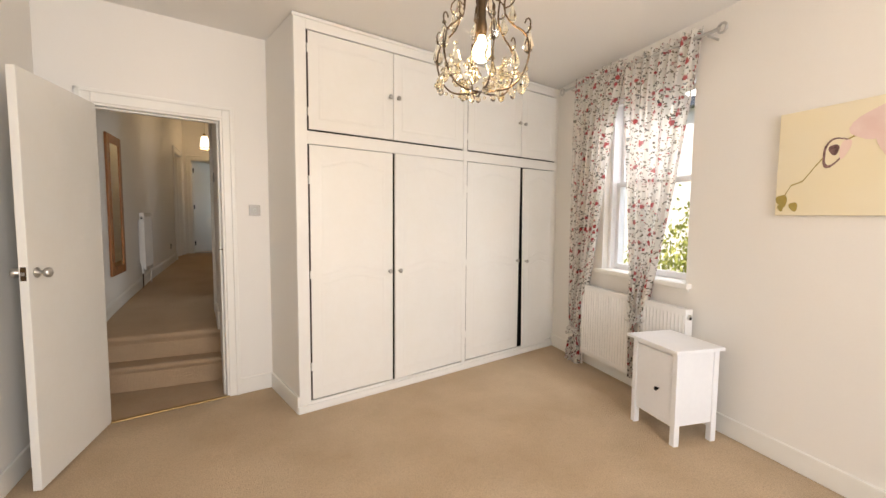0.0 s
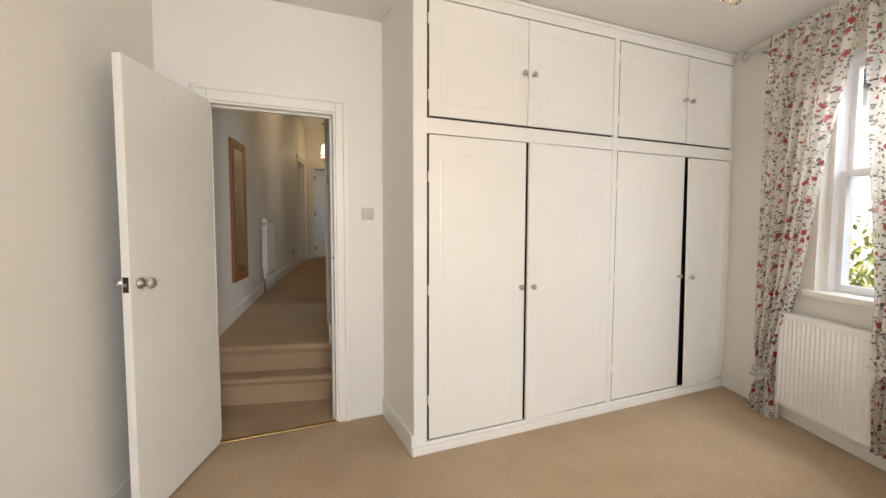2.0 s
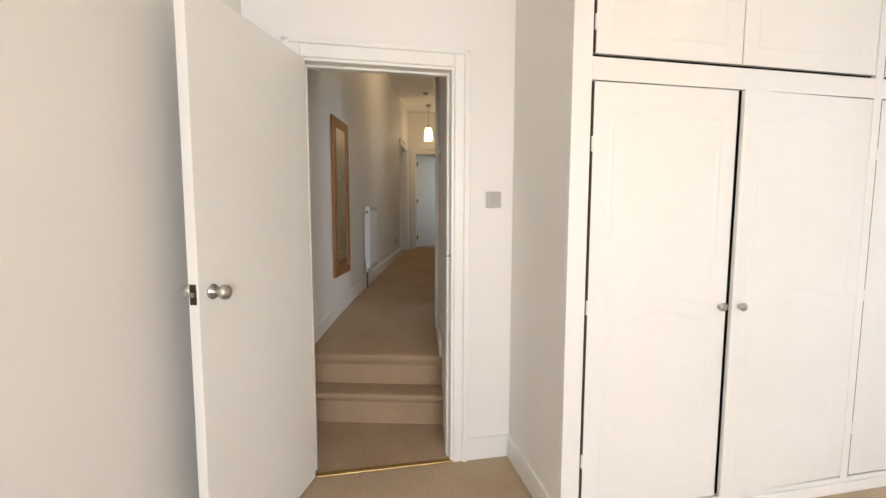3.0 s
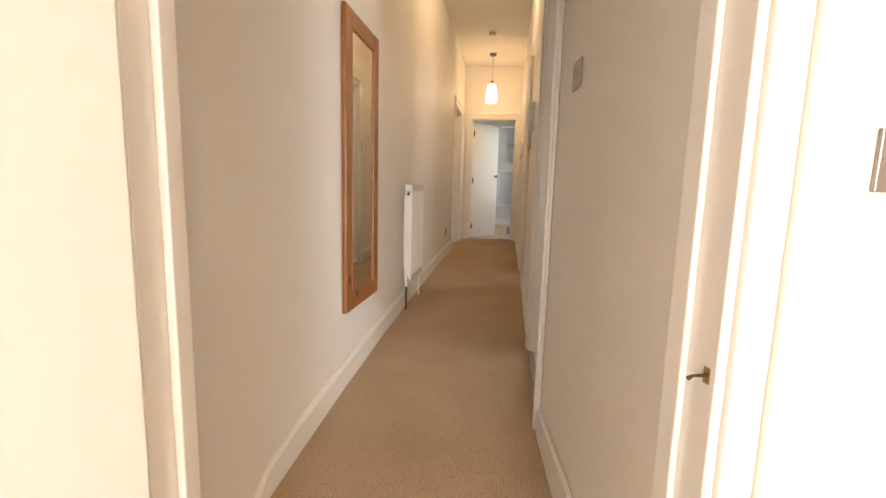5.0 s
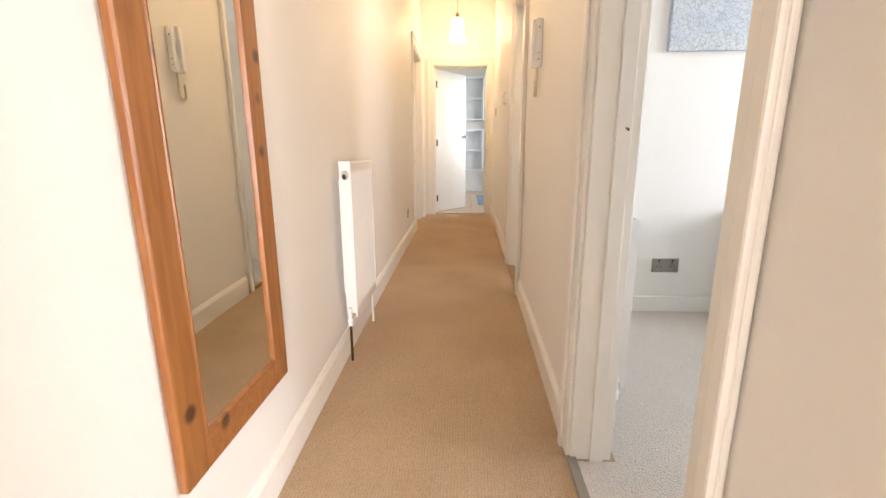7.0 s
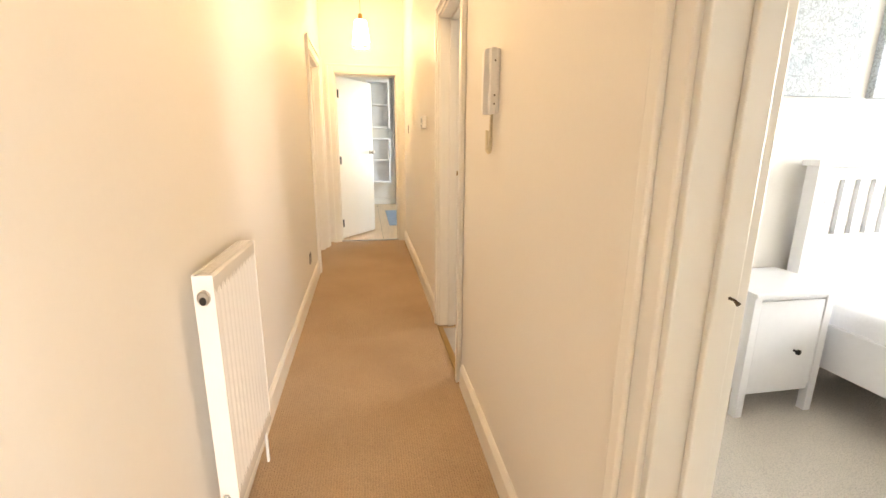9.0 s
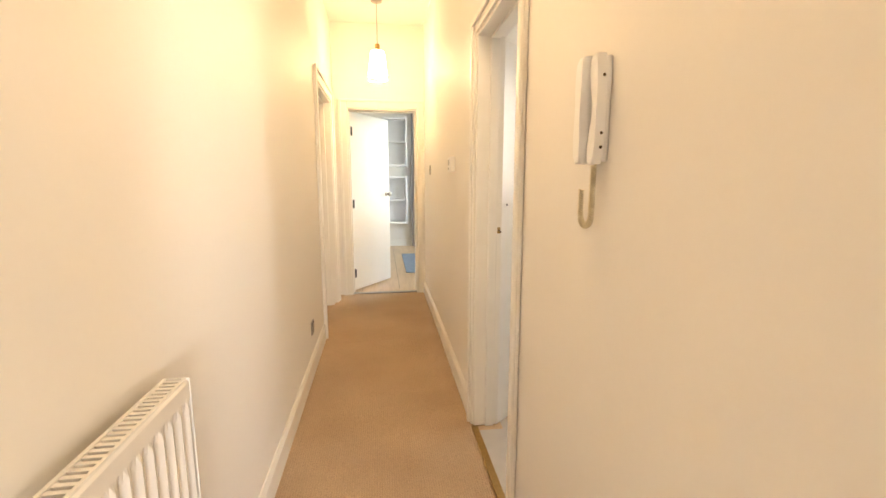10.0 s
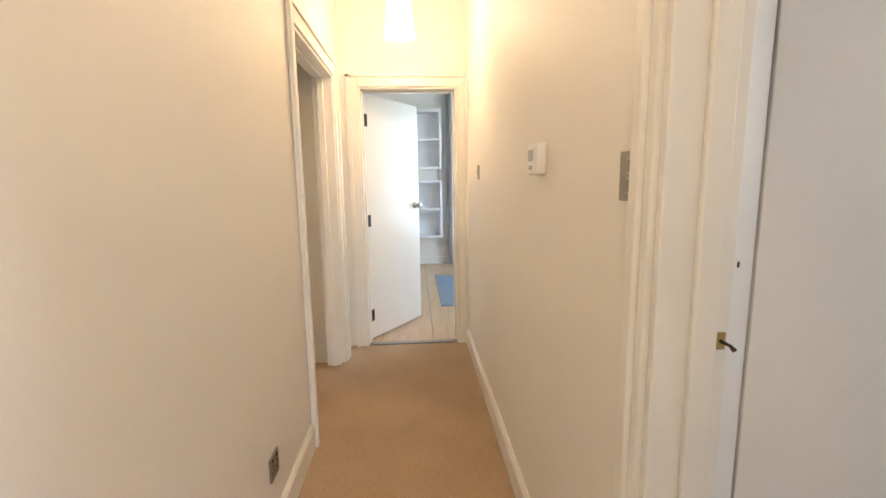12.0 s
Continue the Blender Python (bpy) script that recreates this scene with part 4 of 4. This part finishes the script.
for k in range(6):
    a = 2 * math.pi * k / 6 + 0.25
    c, s = math.cos(a), math.sin(a)
    wire = [(0.02, 2.24), (0.06, 2.27), (0.085, 2.22), (0.075, 2.12), (0.10, 2.07), (0.145, 2.03), (0.158, 1.97), (0.14, 1.91), (0.10, 1.87), (0.04, 1.862), (0.0, 1.865)]
    fine = []
    for i in range(len(wire) - 1):
        p0, p1, p2, p3 = (np.array(wire[min(max(i + o, 0), len(wire) - 1)]) for o in (-1, 0, 1, 2))
        for q in range(4):
            u = q / 4
            fine.append(0.5 * ((2 * p1) + (p2 - p0) * u + (2 * p0 - 5 * p1 + 4 * p2 - p3) * u * u + (3 * p1 - p0 - 3 * p2 + p3) * u ** 3))
    part("arm", tube(bmesh.new(), [(r * c, r * s, z) for r, z in fine], 0.0032, 6), BRONZE, ch)
    curl = [(0.138 + 0.016 * math.sin(t * 0.5) + 0.002 * t, 2.03 + 0.03 * (1 - math.cos(t * 0.5)) - 0.002 * t) for t in range(9)]
    part("scroll", tube(bmesh.new(), [(r * c, r * s, z) for r, z in curl], 0.0026, 6), BRONZE, ch)
    curl = [(0.075 + 0.035 * math.sin(t * 0.5), 2.12 + 0.03 * (1 - math.cos(t * 0.5))) for t in range(8)]
    part("scroll", tube(bmesh.new(), [(r * c, r * s, z) for r, z in curl], 0.0026, 6), BRONZE, ch)
    for r, z, size in ((0.158, 2.04, 1.3), (0.15, 1.915, 0.9), (0.10, 2.13, 1.1), (0.055, 1.885, 0.8), (0.11, 1.99, 1.2)):
        hang(BEAD, (r * c, r * s, z + 0.006))
        hang(DROP, (r * c, r * s, z), size)
    for q in range(5):
        b = a + 2 * math.pi / 6 * (q + 0.5) / 5
        sag = 0.02 * math.sin(math.pi * (q + 0.5) / 5)
        hang(BEAD, (0.15 * math.cos(b), 0.15 * math.sin(b), 1.90 - sag))
        hang(BEAD, (0.085 * math.cos(b), 0.085 * math.sin(b), 2.22 - sag * 0.8))
    b = a + 0.52
    flower = bmesh.new()
    for q in range(9):
        w = 2 * math.pi * q / 9
        bmesh.ops.create_icosphere(flower, subdivisions=1, radius=0.009, matrix=pose(0.016 * math.cos(w), 0.016 * math.sin(w), 0.006 * (q % 2)) @ Matrix.Diagonal((1, 1, 0.6, 1)))
    bmesh.ops.create_icosphere(flower, subdivisions=1, radius=0.008)
    f = part("crystal_flower", flower, CRYSTAL, ch)
    f.matrix_local = pose(0.075 * math.cos(b), 0.075 * math.sin(b), 1.9, 30, 40, 20 * k)
    f = new("crystal_flower", f.data)
    f.parent = ch
    f.matrix_local = pose(0.115 * math.cos(b), 0.115 * math.sin(b), 1.925, -40, 30, 35 * k)
    hang(DROP, (0.14 * c * 0.4 + 0.09 * math.cos(b), 0.09 * math.sin(b) + 0.03 * s, 1.92), 1.1)

plate("light_switch", DOORWALL @ pose(1.005, 0, 1.487), 0.085, 0.085, "square brushed steel light switch", "switch")

# ---- hall ----
mir = thing("wall_mirror", pose(HL, 4.99, 0.85, 0, 0, 90), "tall mirror in a waxed knotty pine frame", "mirror")
MW, MH, FW = 0.485, 1.36, 0.075
for x in (0, MW - FW):
    part("frame_stile", boxes((x, -0.024, 0, x + FW, -0.002, MH), bevel=0.005), PINE, mir)
for z in (0, MH - FW):
    part("frame_rail", boxes((FW, -0.023, z, MW - FW, -0.003, z + FW), bevel=0.004), PINE_H, mir)
part("mirror_glass", boxes((FW - 0.004, -0.018, FW - 0.004, MW - FW + 0.004, -0.012, MH - FW + 0.004)), MIRROR, mir, "clear silvered glass")
bm = bmesh.new()
ridge(bm, [(FW + 0.004, -0.0175, FW + 0.004), (MW - FW - 0.004, -0.0175, FW + 0.004), (MW - FW - 0.004, -0.0175, MH - FW - 0.004), (FW + 0.004, -0.0175, MH - FW - 0.004)], 0.012, 0.008, True)
part("inner_bead", bm, PINE, mir)

radiator(pose(HL + 0.005, 6.515, 0.775, 0, 0, -90) @ Matrix.Diagonal((1, 0.75, 1, 1)), 0.41, 0.685, "white double panel radiator on the hall wall", plug_right=True)
plate("wall_socket", pose(HL, 8.40, 0.915, 0, 0, 90), 0.085, 0.085, "brushed steel wall socket above the skirting", "socket", socket=True)
plate("light_switch", pose(-0.305, 4.555, 1.79, 0, 0, -84), 0.085, 0.085, "brushed steel light switch in the hall", "switch")
plate("light_switch", pose(HR, 7.747, 1.885, 0, 0, -90), 0.075, 0.09, "brushed steel double light switch beside the bathroom door", "switch", rockers=2)
plate("light_switch", pose(HR, 9.63, 1.94, 0, 0, -90), 0.06, 0.085, "small brushed steel light switch by the end door", "switch")
th = thing("thermostat", pose(HR, 8.315, 1.945, 0, 0, -90), "white plastic room thermostat", "thermostat")
part("case", boxes((-0.055, -0.03, -0.045, 0.055, 0, 0.045), bevel=0.006), PLASTIC, th)
part("display", boxes((-0.04, -0.0315, -0.005, 0.012, -0.029, 0.03)), GREYP, th)
part("button", boxes((-0.03, -0.033, -0.032, 0.0, -0.029, -0.018), bevel=0.002), GREYP, th)

ph = thing("intercom_phone", pose(HR, 6.487, 1.985, 0, 0, -90), "white wall intercom phone with a coiled cream cord", "intercom")


def shaped(outline, y0, y1, bevel):
    """A slab with the given x-z outline, its front edge rounded."""
    bm = bmesh.new()
    back, front = ([bm.verts.new((x, y, z)) for x, z in outline] for y in (y0, y1))
    bm.faces.new(back)
    f = bm.faces.new(front[::-1])
    for i in range(len(outline)):
        bm.faces.new((back[i - 1], back[i], front[i], front[i - 1]))
    bmesh.ops.bevel(bm, geom=list(f.edges), offset=bevel, segments=3, affect="EDGES", profile=0.5)
    return bm


def scoop(z, reach):
    return reach * max(0.0, 1 - (z / 0.048) ** 2)


zs = [-0.104 + 0.208 * k / 16 for k in range(17)]
part("base", boxes((-0.030, -0.012, -0.1, 0.032, 0, 0.1), bevel=0.004), PLASTIC, ph)
part("cheek", shaped([(0.035 - 0.010 * (z / 0.104) ** 4, z) for z in zs] + [(0.0025 + scoop(z, 0.015), z) for z in zs[::-1]], -0.011, -0.031, 0.006), PLASTIC, ph, "white body with a hollowed grip edge")
part("handset", shaped([(-0.0005 - scoop(z, 0.004), z) for z in zs] + [(-0.030 + 0.007 * (z / 0.104) ** 4 + scoop(z, 0.003), z) for z in zs[::-1]], -0.013, -0.046, 0.009), PLASTIC, ph, "white handset hung on its body")
part("grip_recess", shaped([(0.001 + scoop(z, 0.0155), z) for z in zs[4:13]] + [(-0.003, z) for z in zs[4:13][::-1]], -0.0125, -0.015, 0.0008), GREYP, ph, "grey hollow behind the handset")
for z in (0.062, -0.045, -0.072):
    part("screw", lathe(bmesh.new(), [(0.001, 0), (0.003, 0), (0.003, 0.002), (0.001, 0.003)], pose(0.0335, -0.018, z, 0, 90), 8), BRONZE, ph)
loop = []
leg, bend, low = 0.1, 0.024, -0.205
total = leg + math.pi * bend + 0.05
for k in range(700):
    q = total * k / 699
    a = min(max((q - leg) / bend, 0.0), math.pi)
    cx = -0.010 + bend * math.cos(a)
    cz = low + (leg - q if q < leg else -bend * math.sin(a) + max(0.0, q - leg - math.pi * bend))
    b = 2 * math.pi * 46 * k / 699
    out = (math.cos(a), math.sin(a))
    loop.append((cx + 0.0052 * math.cos(b) * out[0], -0.02 + 0.0052 * math.sin(b), cz - 0.0052 * math.cos(b) * out[1]))
part("coiled_cord", tube(bmesh.new(), loop, 0.0015, 5), CORD, ph, "coiled cream cord")

pend = thing("pendant_lamp", pose(-0.785, 9.6, 0), "lit tapered glass pendant lamp on a thin cord", "pendant lamp")
part("ceiling_rose", lathe(bmesh.new(), [(0.001, HALL_TOP - 0.03), (0.045, HALL_TOP - 0.03), (0.05, HALL_TOP - 0.001), (0.001, HALL_TOP - .0005)]), STEEL, pend, smooth=True)
part("cord", tube(bmesh.new(), [(0, 0, HALL_TOP - 0.02), (0, 0, 2.99)], 0.003), STEEL, pend)
part("lamp_holder", lathe(bmesh.new(), [(0.001, 3.0), (0.02, 2.995), (0.022, 2.95), (0.03, 2.942), (0.001, 2.94)]), BRASS, pend)
bm = bmesh.new()
prof = [(0.03, 2.945), (0.052, 2.938), (0.06, 2.925), (0.083, 2.735)]
rings = [[bm.verts.new((r * math.cos(2 * math.pi * k / 32), r * math.sin(2 * math.pi * k / 32), z)) for k in range(32)] for r, z in prof]
for a, b in zip(rings, rings[1:]):
    for k in range(32):
        bm.faces.new((a[k], a[(k + 1) % 32], b[(k + 1) % 32], b[k]))
shade = part("shade", bm, SHADE, pend, "glowing frosted white glass shade", smooth=True)
shade.visible_shadow = False
bm = bmesh.new()
prof = [(0.083, 2.735), (0.087, 2.70), (0.085, 2.70), (0.081, 2.735)]
rings = [[bm.verts.new((r * math.cos(2 * math.pi * k / 32), r * math.sin(2 * math.pi * k / 32), z)) for k in range(32)] for r, z in prof]
for a, b in zip(rings, rings[1:] + rings[:1]):
    for k in range(32):
        bm.faces.new((a[k], a[(k + 1) % 32], b[(k + 1) % 32], b[k]))
rim = part("clear_rim", bm, SHADE_RIM, pend, "clear glass rim", smooth=True)
rim.visible_shadow = False

# made-up dome that houses the added hall lamp
dome = thing("added_dome", pose(-0.66, 6.9, HALL_TOP), "white opal glass dome added to brighten the hall", "ceiling light")
part("base_ring", lathe(bmesh.new(), [(0.001, -0.03), (0.14, -0.03), (0.145, -0.001), (0.001, -0.0005)], n=28), STEEL, dome)
ob = part("dome", lathe(bmesh.new(), [(0.001, -0.19), (0.05, -0.185), (0.095, -0.16), (0.125, -0.11), (0.13, -0.031), (0.001, -0.0305)], n=28), SHADE, dome, smooth=True)
ob.visible_shadow = False
sm = thing("smoke_detector", pose(-0.767, 8.75, HALL_TOP), "round white smoke detector on the hall ceiling", "smoke detector")
part("base", lathe(bmesh.new(), [(0.001, -0.012), (0.052, -0.012), (0.054, -0.001), (0.001, -0.0005)]), PLASTIC, sm)
part("cover", lathe(bmesh.new(), [(0.001, -0.042), (0.03, -0.04), (0.044, -0.03), (0.047, -0.012), (0.001, -0.011)]), GREYP, sm)

# ---- bathroom door ----
d3 = thing("door_3", pose(-0.085, 7.75, 0), "white painted bathroom door standing open", "door")
part("leaf", boxes((0.004, -0.002, 0.6, 0.62, 0.038, 2.46), bevel=0.003), GLOSS, d3)
post = part("hanging_stile", slab([(-0.121, -0.1), (-0.005, -0.004), (-0.005, 0.03), (-0.121, 0.03)], 0.6, 2.47), GLOSS, d3)
part("keyhole", lathe(bmesh.new(), [(0.001, 0), (0.0055, 0), (0.0055, 0.002), (0.001, 0.0025)], pose(-0.09, -0.0743, 1.733, 90, 0, 39.6), 10), BLACK, post, "small black screw hole")
# black strip fills the gap by the leaf, where only shade belongs
part("gap_shade_strip", boxes((-0.0045, 0.006, 0.6, 0.0035, 0.014, 2.46)), BLACK, d3, "black strip standing in for shade in the hinge gap")
for z in (0.85, 2.3):
    part("hinge", tube(bmesh.new(), [(-0.001, -0.006, z - 0.04), (-0.001, -0.006, z + 0.04)], 0.008), GLOSS, d3)

# ---- end door ----
ang = math.degrees(math.atan2(10.852 - 10.3, -0.708 + 1.095))
door_leaf("door_5", pose(-1.083, 10.325, 0, 0, 0, ang), 0.69, 0.662, 2.54, "white flush door with a steel knob, open into the living room", 1.69, (0.85, 1.60, 2.35))

# ---- second bedroom ----
bedside(pose(0.90, 6.54, 0.53), "white wooden bedside table with a black knob beside the bed", "bedside tables", 0.425)
bed = thing("bed", pose(1.39, 0, 0.53), "white wooden slatted bed with a bare white mattress", "bed")
BW, BY = 1.5, 6.83
for x in (0, BW - 0.07):
    part("headboard_post", boxes((x, BY - 0.045, 0, x + 0.07, BY + 0.02, 1.165), bevel=0.004), WHITE, bed)
    part("foot_leg", boxes((x, 4.84, 0, x + 0.06, 4.9, 0.42), bevel=0.004), WHITE, bed)
part("headboard_cap", boxes((-0.02, BY - 0.06, 1.16, BW + 0.02, BY + 0.03, 1.19), bevel=0.004), WHITE, bed)
for z0, z1 in ((1.095, 1.155), (0.45, 0.815)):
    part("headboard_rail", boxes((0.07, BY - 0.03, z0, BW - 0.07, BY, z1), bevel=0.003), WHITE, bed)
for k in range(14):
    x = 0.1 + k * (BW - 0.26) / 13
    part("headboard_slat", boxes((x, BY - 0.025, 0.815, x + 0.055, BY - 0.005, 1.095)), WHITE, bed)
for x in (0.0, BW - 0.03):
    part("side_rail", boxes((x, 4.9, 0.2, x + 0.03, BY - 0.045, 0.42), bevel=0.003), WHITE, bed)
part("slat_base", boxes((0.03, 4.9, 0.26, BW - 0.03, BY - 0.05, 0.28)), WHITE, bed)
part("mattress", boxes((0.02, 4.92, 0.28, BW - 0.02, BY - 0.05, 0.52), bevel=0.04), MATTRESS, bed, "white quilted mattress", smooth=True)
for x0 in (0.408, 1.045, 1.715):
    p = thing("canvas_picture", pose(x0, 6.9, 2.02), "pale blue canvas print of bare winter branches", "picture", "tree canvases")
    part("canvas", boxes((0, -0.035, 0, 0.555, 0, 0.555), bevel=0.003), TREES, p)
plate("wall_socket", pose(0.531, 6.9, 0.82), 0.155, 0.085, "double brushed steel wall socket", "socket", socket=True)
radiator(pose(-0.21, 5.72, 0.68, 0, 0, 90) @ pose(0, 0, 0, 0, 0, 180) @ pose(-0.8, 0, 0), 0.8, 0.6, "white panel radiator behind the doorway")

# ---- living room ----
for z0, z1 in ((1.075, 1.92), (2.09, 2.93)):
    sh = thing("wall_shelf", pose(-0.74, 13.6, z0), "white open box shelf unit on the wall", "shelf", "wall shelves")
    W, H = 0.42, z1 - z0
    for x in (0, W - 0.035):
        part("side_panel", boxes((x, -0.2, 0, x + 0.035, 0, H), bevel=0.002), WHITE, sh)
    for z in (0, H / 2 - 0.015, H - 0.035):
        part("shelf", boxes((0.035, -0.198, z, W - 0.035, -0.001, z + 0.032), bevel=0.002), WHITE, sh)
    part("back_panel", boxes((0.035, -0.012, 0.03, W - 0.035, -0.003, H - 0.03)), WHITE, sh)
cur = thing("curtain", pose(-0.25, 13.47, 0.655), "long grey linen curtain hanging to the floor", "curtain")
bm = bmesh.new()
cols = []
for k in range(60):
    f = k / 59
    cols.append([bm.verts.new((0.55 * f, 0.045 * math.sin(f * 34), z)) for z in (0, 1.2, 2.5)])
for a, b in zip(cols, cols[1:]):
    for k in range(2):
        bm.faces.new((a[k], b[k], b[k + 1], a[k + 1]))
part("cloth", bm, LINEN, cur, smooth=True)
part("bracket", tube(bmesh.new(), [(0.3, 0, 2.52), (0.3, 0.131, 2.52)], 0.008), CHROME, cur)
part("pole", tube(bmesh.new(), [(-0.1, 0, 2.52), (1.5, 0, 2.52)], 0.014), CHROME, cur)
rug = thing("rug", pose(-0.48, 11.2, 0.65), "blue-grey woven rug on the oak floor", "rug")
part("weave", boxes((0, 0, 0, 1.3, 1.45, 0.012), bevel=0.004), BLUE_RUG, rug)
for k in range(10):
    x = -2.65 + k * 0.41
    part("board_joint", boxes((x, 10.3, 0.6495, x + 0.003, 13.58, 0.6505)), BARK, bpy.data.objects["floor_living_room"])

# ---- outside ----
structure("ground", boxes((-60, -60, -3.2, 120, 90, -3.0)), GRASS, None, "grass far below the window")
house = thing("house", pose(16, 9.5, -3, 0, 0, 96), "pale rendered terraced house across the garden", "house")
part("wall", boxes((-5, 0, 0, 5, 6, 7.2)), BRICK, house)
part("roof", slab([(-5.3, -0.3), (5.3, -0.3), (5.3, 6.3), (-5.3, 6.3)], 7.2, 7.5), DARK, house)
for x in (-3.8, -1.2, 1.4, 3.8):
    for z in (1.2, 4.2):
        wv = part("window", boxes((x - 0.55, -0.04, z, x + 0.55, 0.02, z + 1.6)), WHITE, house)
        part("pane", boxes((x - 0.45, -0.05, z + 0.1, x + 0.45, -0.038, z + 1.5)), DARK, wv)


def tree(m, h, seed):
    rnd = random.Random(seed)
    t = thing("tree", m, "leafy yellow-green garden tree", "tree", "garden trees")
    bm = bmesh.new()
    tube(bm, [(0, 0, 0), (0.05, 0.03, h * 0.3), (0, 0, h * 0.6)], [0.16, 0.12, 0.05])
    tips = []
    for k in range(9):
        a, z = k * 2.4, h * (0.3 + 0.04 * k)
        tip = (1.3 * math.cos(a), 1.3 * math.sin(a), z + rnd.uniform(0.6, 1.6))
        tube(bm, [(0.02, 0, z), (tip[0] * 0.5, tip[1] * 0.5, (z + tip[2]) / 2 + 0.1), tip], [0.05, 0.035, 0.012], 6)
        tips.append(tip)
    part("trunk", bm, BARK, t, smooth=True)
    vs, fs = [], []
    for c in tips + [(0, 0, h * 0.8), (0.4, 0.3, h * 0.9), (-0.4, -0.2, h * 0.7)]:
        for _ in range(190):
            p = Vector(c) + Vector((rnd.gauss(0, 0.42), rnd.gauss(0, 0.42), rnd.gauss(0, 0.38)))
            q = Euler((rnd.uniform(0, 6), rnd.uniform(0, 6), 0)).to_matrix()
            i = len(vs)
            vs += [p + q @ Vector(v) for v in ((-0.07, 0, 0), (0, 0.035, 0.01), (0.08, 0, 0), (0, -0.035, 0.01))]
            fs.append((i, i + 1, i + 2, i + 3))
    me = bpy.data.meshes.new("crown")
    me.from_pydata(vs, [], fs)
    me.materials.append(LEAF)
    ob = new("crown", me)
    ob.parent = t
    return t


tree(pose(10.2, 5.2, -3), 5.0, 1)
tree(pose(12.0, 7.6, -3), 4.6, 2)
tree(pose(9.0, 6.4, -3), 4.7, 3)
